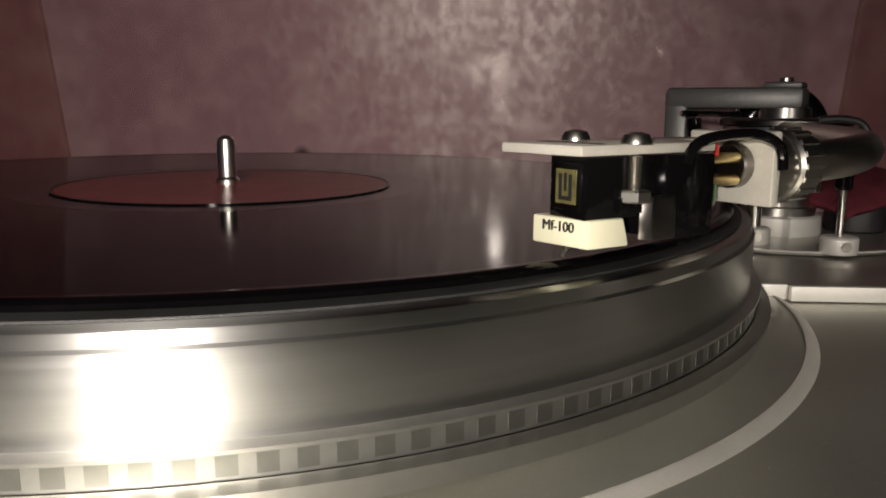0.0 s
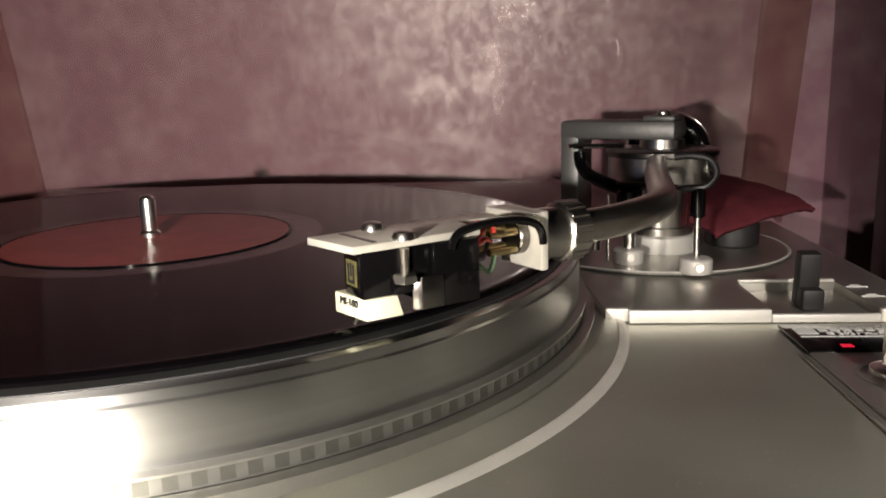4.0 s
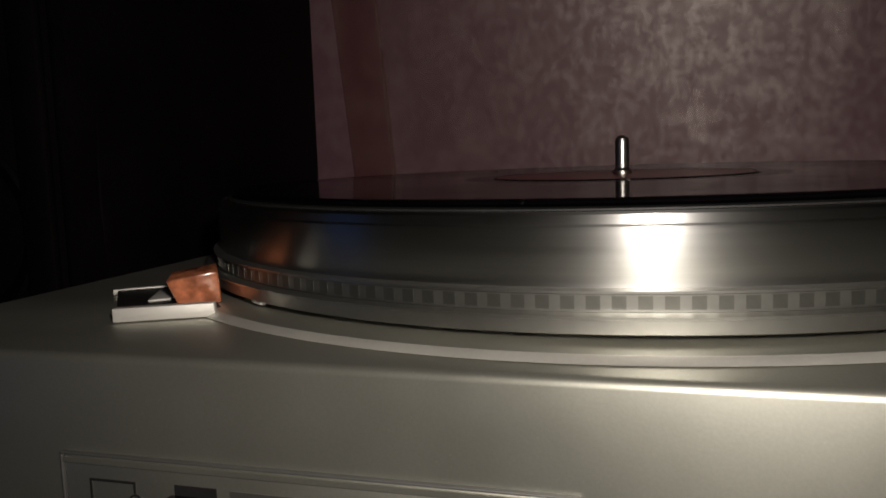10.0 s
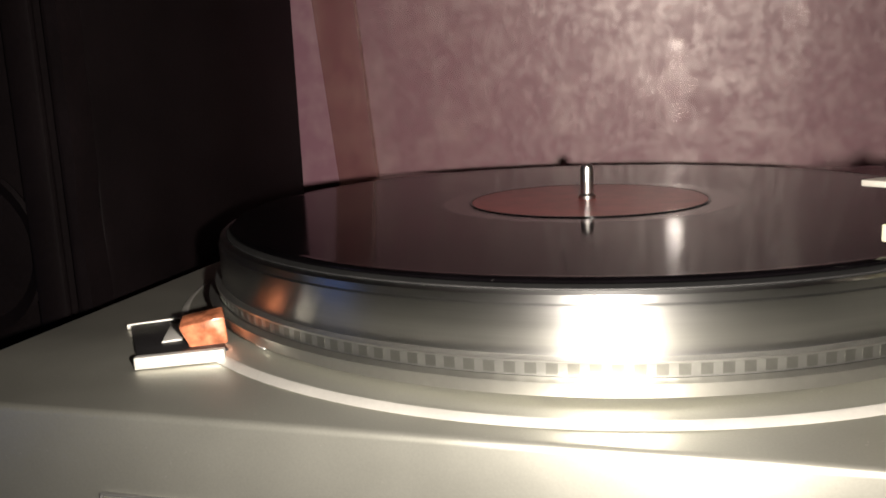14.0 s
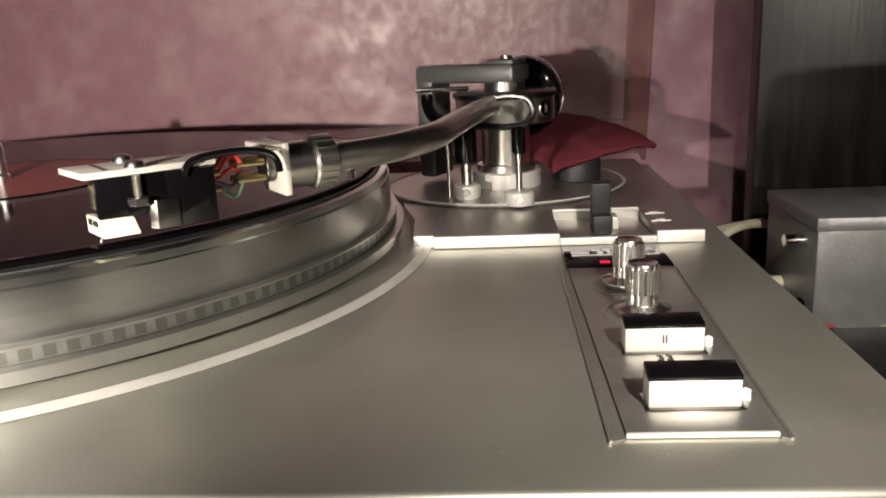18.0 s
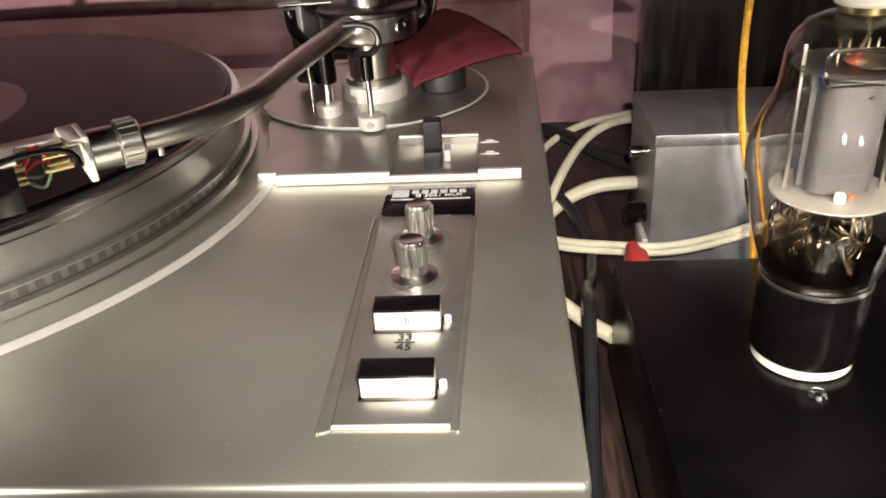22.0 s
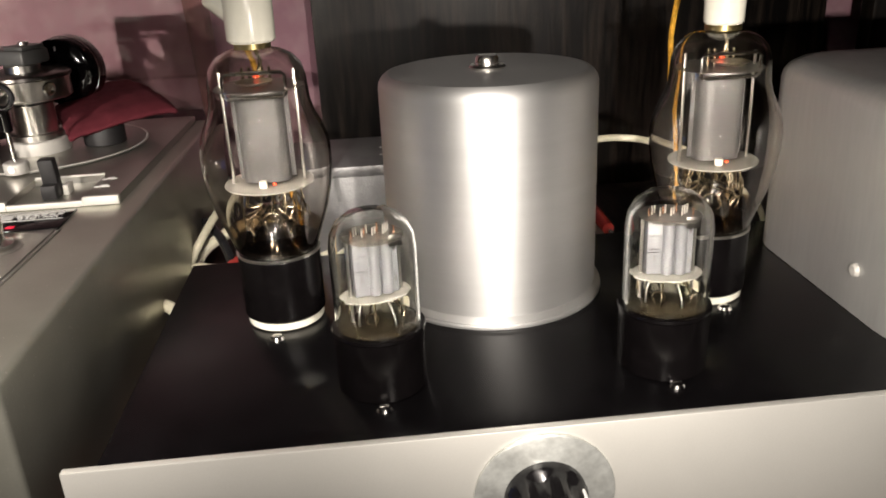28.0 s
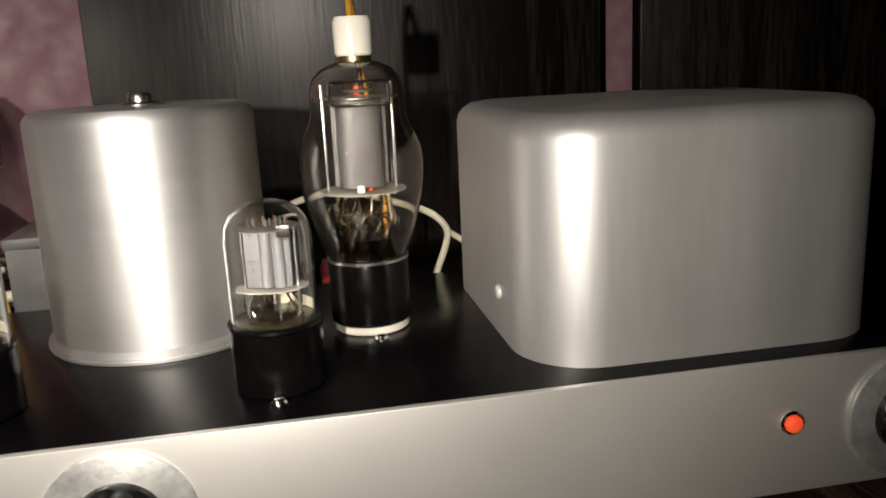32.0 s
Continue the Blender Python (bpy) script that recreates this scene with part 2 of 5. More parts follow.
SILVER = mat("silver_lacquer", (0.55, 0.550, 0.482), 0.42, 0.84, 0.07, 15, bump=0.025, fine=1500, dirt=0.45, rough_var=0.05, dust=0.30)
BEVEL = mat("bare_bevel", (0.80, 0.78, 0.73), 0.52, 0.40, 0.04, 60)
RING = mat("turned_ring", (0.80, 0.78, 0.72), 0.50, 0.60, 0.05, 60, bump=0.04, fine=900, rough_var=0.04)
PLATE = mat("brushed_plate", (0.46, 0.45, 0.415), 0.36, 0.88, 0.05, 40, (1, 8, 1), 0.06, 900, rough_var=0.05)
ALU = mat("turned_aluminium", (0.66, 0.66, 0.645), 0.35, 1.0, 0.04, 10, (1, 1, 60), 0.02, 60, rough_var=0.025, aniso=0.88)
RIM = mat("rim_aluminium", (0.58, 0.575, 0.545), 0.34, 1.0, 0.06, 30, bump=0.05)
DOTGAP = mat("strobe_gap", (0.34, 0.34, 0.315), 0.40, 0.95, 0.1, 60)
STROBEDOT = mat("strobe_dot", (0.215, 0.215, 0.195), 0.40, 0.95, 0.15, 60)
RUBBER = mat("black_rubber", (0.02, 0.02, 0.02), 0.5, 0, 0.2, 80, bump=0.1)
BLACK = mat("black_plastic", (0.004, 0.0035, 0.004), 0.10, 0, 0.15, 90, spec=0.32)
BAKELITE = mat("black_bakelite", (0.0030, 0.0025, 0.0027), 0.22, 0, 0.2, 90, bump=0.03, spec=0.17, rough_var=0.04)
KNOBBLACK = mat("knob_black", (0.006, 0.0055, 0.006), 0.24, 0, 0.15, 90, spec=0.6)
BLACKMATT = mat("black_matt", (0.02, 0.019, 0.02), 0.5, 0, 0.15, 90, bump=0.1)
BLACKTOP = mat("black_powder_coat", (0.0026, 0.0023, 0.0026), 0.24, 0, 0.2, 60, bump=0.04, fine=1800, rough_var=0.03, spec=0.22, dust=0.01)
CHROME = mat("chrome", (0.82, 0.80, 0.77), 0.12, 1.0, 0.03, 60)
STEEL = mat("steel", (0.62, 0.60, 0.56), 0.28, 1.0, 0.06, 80)
ARMTUBE = mat("arm_tube", (0.52, 0.49, 0.45), 0.3, 1.0, 0.12, 60, bump=0.05)
DARKMETAL = mat("dark_metal", (0.16, 0.15, 0.14), 0.3, 1.0, 0.1, 70)
GREYCAST = mat("grey_casting", (0.20, 0.20, 0.195), 0.45, 0.55, 0.06, 50, bump=0.15)
IVORYMETAL = mat("headshell_alloy", (0.78, 0.75, 0.66), 0.42, 0.35, 0.06, 120, bump=0.15, fine=1600, dirt=0.2)
IVORY = mat("ivory_plastic", (0.84, 0.82, 0.60), 0.38, 0, 0.03, 60)
INK = mat("ink", (0.015, 0.015, 0.015), 0.6)
PRINT = mat("white_print", (0.8, 0.8, 0.78), 0.5)
GOLD = mat("gold_plate", (0.62, 0.50, 0.26), 0.28, 1.0, 0.08, 200)
EMBLEM = mat("emblem_gold", (0.24, 0.215, 0.085), 0.35, 0.5, 0.25, 400)
BRASS = mat("brass", (0.55, 0.44, 0.2), 0.3, 1.0, 0.1, 100)
SPINDLE = mat("spindle_steel", (0.86, 0.84, 0.80), 0.30, 1.0, 0.04, 80)
KNOBMETAL = mat("knob_chrome", (0.80, 0.78, 0.74), 0.24, 1.0, 0.04, 80)
CAPMETAL = mat("turned_cap", (0.74, 0.74, 0.72), 0.44, 0.85, 0.04, 80, aniso=0.6)
CERAMIC = mat("white_ceramic", (0.86, 0.84, 0.72), 0.22, 0, 0.03, 50, coat=0.3)
MICA = mat("mica", (0.24, 0.23, 0.205), 0.4, 0, 0.08, 150, bump=0.1)
ANODE = mat("anode_grey", (0.10, 0.099, 0.098), 0.40, 0.35, 0.10, 60, bump=0.08)
PALE = mat("pale_anode", (0.145, 0.148, 0.155), 0.55, 0.15, 0.10, 90, bump=0.08)
COPPER = mat("copper_post", (0.75, 0.42, 0.28), 0.25, 1.0, 0.1, 100)
GETTER = mat("getter_mirror", (0.030, 0.022, 0.017), 0.10, 0.9, 0.3, 80)
WIRE = mat("nickel_wire", (0.74, 0.64, 0.46), 0.15, 1.0, 0.2, 100)
CANMETAL = mat("spun_aluminium", (0.66, 0.66, 0.65), 0.52, 0.93, 0.022, 8, (1, 1, 30), 0.015, 90, dirt=0.08, rough_var=0.015, aniso=0.6)
CANTOP = mat("spun_top", (0.52, 0.52, 0.515), 0.42, 0.85, 0.05, 30, bump=0.03, rough_var=0.04, dirt=0.1)
COVER = mat("satin_cover", (0.70, 0.70, 0.68), 0.47, 0.74, 0.05, 25, (1, 1, 0.15), 0.05, 400, rough_var=0.04)
PANEL = mat("silver_front", (0.68, 0.67, 0.625), 0.42, 0.55, 0.03, 30, bump=0.04, fine=1600, dirt=0.08)
GREYBOX = mat("hammered_grey", (0.30, 0.30, 0.302), 0.42, 0.5, 0.1, 60, bump=0.3, fine=700, dirt=0.2)
CLOTH = mat("maroon_cloth", (0.165, 0.030, 0.042), 0.95, 0, 0.16, 160, bump=0.8, fine=2200, spec=0.2)
FOOTGLASS = mat("stem_foot", (0.020, 0.016, 0.010), 0.14, 0.3, 0.4, 300, bump=0.3, fine=900)
ORANGE = mat("orange_prism", (0.58, 0.20, 0.10), 0.18, 0, 0.55, 150)
LABEL = mat("red_label", (0.34, 0.062, 0.055), 0.36, 0, 0.15, 90, dirt=0.25)
WHITECABLE = mat("ivory_cable", (0.72, 0.68, 0.52), 0.45, 0, 0.08, 90)
BLACKCABLE = mat("black_cable", (0.02, 0.02, 0.022), 0.26, 0, 0.1, 90)
ORANGECABLE = mat("amber_sleeve", (0.80, 0.42, 0.05), 0.5, 0, 0.15, 400)
REDPLUG = mat("red_plug", (0.62, 0.05, 0.04), 0.4, 0, 0.08, 90)
REDWIRE = mat("red_wire", (0.6, 0.04, 0.03), 0.4)
GREENWIRE = mat("green_wire", (0.10, 0.19, 0.10), 0.4)
BLUEWIRE = mat("blue_wire", (0.11, 0.12, 0.17), 0.4)
SPEAKER = wood("ebony_veneer", (0.004, 0.003, 0.0025), (0.034, 0.025, 0.019), 0.38, 48.0, 0.40, 0.8)
EDGING = mat("worn_edging", (0.30, 0.25, 0.20), 0.5, 0, 0.25, 60)
SPEAKERDARK = mat("black_baffle", (0.006, 0.004, 0.0045), 0.62, 0, 0.3, 20, bump=0.2, spec=0.10)
TABLE = wood("dark_table", (0.014, 0.008, 0.0065), (0.062, 0.036, 0.028), 0.5, 70.0, along=(1.0, 0.085, 1.0))
WALL = paper("mauve_wallpaper", (0.47, 0.240, 0.303), (0.63, 0.405, 0.445))
ROOM = mat("dim_plaster", (0.25, 0.19, 0.18), 0.9, 0, 0.1, 3)


def blown_glass(name, tint):
    m = bpy.data.materials.new(name)
    m.use_nodes = True
    nt = m.node_tree
    nt.nodes.remove(nt.nodes["Principled BSDF"])
    g = nt.nodes.new("ShaderNodeBsdfGlass")
    g.inputs["Color"].default_value, g.inputs["Roughness"].default_value, g.inputs["IOR"].default_value = (*tint, 1), 0.0, 1.47
    nt.links.new(g.outputs[0], nt.nodes["Material Output"].inputs["Surface"])
    return m


GLASS = blown_glass("valve_glass", (0.915, 0.90, 0.885))
CLEARGLASS = blown_glass("clear_valve_glass", (0.965, 0.965, 0.955))
MICATHIN = clear("thin_mica", (0.80, 0.78, 0.73), 0.35, 0.3, 3.0, 0.16)
STEM = clear("stem_glass", (0.93, 0.92, 0.88), 0.05, 0.5, 3.0, 0.10)
LID = clear("smoked_acrylic", (0.95, 0.92, 0.90), 0.025, 0.6, 5.0, 0.035, 0.075, 40.0, 0.33)
LIDEDGE = clear("acrylic_side", (0.80, 0.71, 0.66), 0.08, 0.25, 6.0, 0.01, 0.05, 16.0, 0.4)
DISC = mat("dull_disc", (0.56, 0.575, 0.55), 0.40, 0.65, 0.22, 130, bump=0.12, dirt=0.25)
HEATER = glow("heater_glow", (1.0, 0.10, 0.03), 0.08)
PILOT = glow("pilot_glow", (1.0, 0.10, 0.03), 0.32)
BLUEGLOW = glow("blue_screen", (0.05, 0.16, 0.55), 0.8)
REDLED = glow("red_display", (1.0, 0.02, 0.06), 0.6)


VINYL = mat("vinyl", (0.0022, 0.0018, 0.0022), 0.10, 0, 0.2, 60, spec=0.04, aniso=0.3, rough_var=0.02, dust=0.012)
RUNOUT = mat("smooth_vinyl", (0.016, 0.0135, 0.014), 0.25, 0, 0.3, 60, spec=0.5)
GETTERTHIN = clear("thin_getter", (0.42, 0.31, 0.20), 0.06, 0.4, 4.0, 0.06)
GROOVE = mat("strip_channel", (0.40, 0.395, 0.36), 0.40, 0.85, 0.08, 60)


# ---- mesh helpers ----
def box(x0, x1, y0, y1, z0, z1, bevel=0.0, seg=2):
    bm = bmesh.new()
    bmesh.ops.create_cube(bm, size=1, matrix=Matrix.Translation(((x0 + x1) / 2, (y0 + y1) / 2, (z0 + z1) / 2))
                          @ Matrix.Diagonal((x1 - x0, y1 - y0, z1 - z0, 1)))
    if bevel:
        bmesh.ops.bevel(bm, geom=bm.edges[:], offset=bevel, segments=seg, profile=0.5, affect="EDGES")
    return bm


def prism(outline, z0, z1, bevel=0.0, seg=2):
    """A flat shape in x, y, drawn up from z0 to z1."""
    bm = bmesh.new()
    low = [bm.verts.new((x, y, z0)) for x, y in outline]
    f = bm.faces.new(low)
    r = bmesh.ops.extrude_face_region(bm, geom=[f])
    bmesh.ops.translate(bm, verts=[v for v in r["geom"] if isinstance(v, bmesh.types.BMVert)], vec=(0, 0, z1 - z0))
    bmesh.ops.recalc_face_normals(bm, faces=bm.faces[:])
    if bevel:
        bmesh.ops.bevel(bm, geom=bm.edges[:], offset=bevel, segments=seg, profile=0.5, affect="EDGES")
    return bm


def lathe(profile, n=64, m=None):
    """A turned body: (radius, height) pairs round the z axis; radius 0 closes an end."""
    bm = bmesh.new()
    rings = []
    for r, z in profile:
        if r <= 1e-7:
            rings.append([bm.verts.new((0, 0, z))])
        else:
            rings.append([bm.verts.new((r * math.cos(2 * math.pi * k / n), r * math.sin(2 * math.pi * k / n), z)) for k in range(n)])
    for a, b in zip(rings, rings[1:]):
        for k in range(n):
            j = (k + 1) % n
            if len(a) == 1 and len(b) == 1:
                continue
            if len(a) == 1:
                bm.faces.new((a[0], b[k], b[j]))
            elif len(b) == 1:
                bm.faces.new((a[k], b[0], a[j]))
            else:
                bm.faces.new((a[k], b[k], b[j], a[j]))
    bmesh.ops.recalc_face_normals(bm, faces=bm.faces[:])
    if m is not None:
        bmesh.ops.transform(bm, matrix=m, verts=bm.verts[:])
    return bm


def rod(r, z0, z1, n=24, edge=0.0, m=None):
    e = edge or min(r, z1 - z0) * 0.12
    return lathe([(0, z0), (r - e, z0), (r, z0 + e), (r, z1 - e), (r - e, z1), (0, z1)], n, m)


def smooth_path(points, steps=8):
    pts = [Vector(p) for p in points]
    out = []
    for i in range(len(pts) - 1):
        p0, p1, p2, p3 = pts[max(i - 1, 0)], pts[i], pts[i + 1], pts[min(i + 2, len(pts) - 1)]
        for k in range(steps):
            t = k / steps
            out.append(0.5 * (2 * p1 + (p2 - p0) * t + (2 * p0 - 5 * p1 + 4 * p2 - p3) * t * t + (3 * p1 - p0 - 3 * p2 + p3) * t ** 3))
    out.append(pts[-1])
    return out


def pipe(points, r, n=10, steps=8, curved=True):
    """A round bar or cable along the points; r may be a pair, for its two ends."""
    path = smooth_path(points, steps) if curved and len(points) > 2 else [Vector(p) for p in points]
    r0, r1 = r if isinstance(r, tuple) else (r, r)
    bm = bmesh.new()
    side = None
    rings = []
    for i, p in enumerate(path):
        d = (path[min(i + 1, len(path) - 1)] - path[max(i - 1, 0)]).normalized()
        if side is None:
            side = d.orthogonal().normalized()
        side = (side - d * side.dot(d)).normalized()
        up = d.cross(side)
        rr = r0 + (r1 - r0) * i / (len(path) - 1)
        rings.append([bm.verts.new(p + (side * math.cos(2 * math.pi * k / n) + up * math.sin(2 * math.pi * k / n)) * rr) for k in range(n)])
    for a, b in zip(rings, rings[1:]):
        for k in range(n):
            bm.faces.new((a[k], b[k], b[(k + 1) % n], a[(k + 1) % n]))
    bm.faces.new(rings[0][::-1])
    bm.faces.new(rings[-1])
    bmesh.ops.recalc_face_normals(bm, faces=bm.faces[:])
    return bm


def join(*bms):
    out = bmesh.new()
    for b in bms:
        me = bpy.data.meshes.new("scratch")
        b.to_mesh(me)
        b.free()
        out.from_mesh(me)
        bpy.data.meshes.remove(me)
    return out


def turned(bm, m):
    bmesh.ops.transform(bm, matrix=m, verts=bm.verts[:])
    return bm


def part(name, bm, material, parent=None, label="", smooth=35):
    me = bpy.data.meshes.new(name)
    bm.to_mesh(me)
    bm.free()
    me.materials.append(material)
    if smooth:
        me.polygons.foreach_set("use_smooth", [True] * len(me.polygons))
        me.set_sharp_from_angle(angle=radians(smooth))
    ob = new(name, me)
    if parent is not None:
        ob.parent = parent
    if label:
        ob["label"] = label
    return ob


def thing(name, at, label, category, group="", rz=0.0):
    ob = new(name)
    ob.empty_display_size = 0.01
    ob.matrix_basis = pose(*at, 0, 0, rz)
    return tagged(ob, label, category, group)


def lettering(name, body, size, m, material, parent, depth=0.00015):
    cu = bpy.data.curves.new("letters", "FONT")
    cu.body, cu.size, cu.extrude, cu.align_x, cu.align_y, cu.resolution_u = body, size, depth, "CENTER", "CENTER", 3
    tmp = new("letters", cu)
    me = bpy.data.meshes.new_from_object(tmp.evaluated_get(bpy.context.evaluated_depsgraph_get()))
    bpy.data.objects.remove(tmp)
    bpy.data.curves.remove(cu)
    me.transform(m)
    me.materials.clear()
    me.materials.append(material)
    ob = new(name, me)
    ob.parent = parent
    return ob


RX90 = pose(0, 0, 0, 90)    # z axis turned to -y
RY90 = pose(0, 0, 0, 0, 90)  # z axis turned to +x


# ---- the room ----
TABLE_Z = -0.086


def room():
    tagged(part("table_top", box(-0.212, 1.5, -0.2046, 0.304, TABLE_Z - 0.03, TABLE_Z, 0.001), TABLE),
           "dark brown wooden shelf top under the turntable and amplifier", "shelf", kind="structure")
    tagged(part("trim", box(-0.212, 1.5, -0.2062, -0.2047, TABLE_Z - 0.03, TABLE_Z + 0.0004, 0.0004), EDGING),
           "narrow worn pale edging along the shelf front", "trim", kind="structure")
    tagged(part("shelf_front", box(-0.212, 1.5, -0.02, 0.0, -1.0, TABLE_Z - 0.0302), TABLE, smooth=0),
           "plain dark board carrying the shelf top", "shelf", kind="structure")
    tagged(part("wall_back", box(-1.4, 1.9, 0.305, 0.40, -1.0, 1.6), WALL, smooth=0),
           "mauve mottled wallpaper wall behind the turntable", "wall", kind="structure")
    for n, b in (("wall_left", (-1.45, -1.4, -2.4, 0.4, -1.0, 1.6)), ("wall_right", (1.9, 1.95, -2.4, 0.4, -1.0, 1.6)),
                 ("wall_front", (-1.45, 1.95, -2.45, -2.4, -1.0, 1.6)), ("ceiling", (-1.45, 1.95, -2.45, 0.4, 1.6, 1.65)),
                 ("floor", (-1.45, 1.95, -2.45, 0.4, -1.05, -1.0))):
        tagged(part(n, box(*b), ROOM, smooth=0), "plain dim plaster closing the unlit room", n.split("_")[0], kind="structure")


def board(x0, x1, y0, y1, z1, label):
    sp = thing("standing_board", ((x0 + x1) / 2, (y0 + y1) / 2, TABLE_Z), label, "board")
    w, d, h = (x1 - x0) / 2, (y1 - y0) / 2, z1 - TABLE_Z
    part("panel", box(-w, w, -d, d - 0.0022, 0, h, 0.0012), SPEAKER, sp)
    part("back_sheet", box(-w + 0.004, w - 0.004, d - 0.0020, d, 0.004, h - 0.004), SPEAKERDARK, sp)
    return sp


def floor_speaker():
    """The tall black loudspeaker to the side of the turntable; origin at its foot."""
    sp = thing("floor_loudspeaker", (-0.380, 0.0825, -1.0), "tall black loudspeaker with a round woofer beside the turntable", "loudspeaker", rz=2.5)
    w, d, h = 0.150, 0.130, 1.6
    part("cabinet", box(-w, w, -d + 0.012, d, 0, h, 0.004), SPEAKERDARK, sp, "black cabinet")
    part("baffle", box(-w + 0.002, w - 0.002, -d, -d + 0.0115, 0.002, h - 0.002, 0.003), SPEAKERDARK, sp)
    for x, r in ((0.1455, 0.003), (0.129, 0.008)):
        part("frame_strip", box(x - r, x + r, -d - 0.005, -d - 0.0003, 0.01, h - 0.01, 0.002), SPEAKERDARK, sp, "thin black trim strip")
    edge = bmesh.new()
    rows = []
    for k in range(161):
        zz = 0.02 + 1.56 * k / 160
        out = w + 0.0015 + 0.0022 * noise.noise((zz * 16.0, 0.0, 4.0)) + 0.0010 * noise.noise((zz * 47.0, 2.0, 0.0))
        rows.append([edge.verts.new(p) for p in ((w - 0.004, -d - 0.0060, zz), (out, -d - 0.0060, zz), (out, -d + 0.010, zz), (w + 0.0002, -d + 0.010, zz))])
    for p, q in zip(rows, rows[1:]):
        for j in range(3):
            edge.faces.new((p[j], p[j + 1], q[j + 1], q[j]))
    part("grille_cloth_edge", edge, SPEAKERDARK, sp, "loose wavy edge of the black grille cloth", smooth=70)
    ring = turned(lathe([(0.043, 0), (0.044, 0.002), (0.042, 0.003), (0.038, 0.001), (0.030, -0.004), (0.018, -0.007), (0.012, -0.002), (0.0, 0.001)], 72), RX90)
    part("woofer", turned(ring, pose(0.083, -d - 0.001, 1.0155)), SPEAKERDARK, sp, "black woofer cone in a raised ring")
    part("screw", turned(turned(rod(0.002, 0, 0.002, 12), RX90), pose(0.020, -d - 0.0003, 1.0 + 0.125)), STEEL, sp)
    for k in range(4):
        part("name_bar", box(0.025 + k * 0.0055, 0.0290 + k * 0.0055, -d - 0.0012, -d - 0.0003, 1.0 - 0.094, 1.0 - 0.087), PRINT, sp, smooth=0)


room()
floor_speaker()
board(0.368, 0.774, 0.228, 0.248, 0.6, "dark ebony veneer board standing behind the amplifier")
board(0.799, 1.15, 0.205, 0.225, 0.6, "black veneer board standing past the amplifier")


def monitor():
    """A lit blue screen across the room, seen only as a mirror image in the platter."""
    mo = thing("monitor", (-0.98, -0.50, -1.0), "dark screen with a dim blue picture across the room", "monitor", rz=114)
    part("stand", box(-0.03, 0.03, -0.02, 0.02, 0, 0.62, 0.004), BLACKMATT, mo)
    part("bezel", box(-0.17, 0.17, -0.012, 0.02, 0.62, 1.12, 0.004), BLACK, mo)
    for x0, x1 in ((-0.135, -0.02), (0.0, 0.075)):
        part("screen", box(x0, x1, -0.0135, -0.0122, 0.80, 1.08), BLUEGLOW, mo, smooth=0)


monitor()


# ---- turntable ----
PX0, PX1, PY0, PY1 = -0.190, 0.290, -0.1805, 0.186


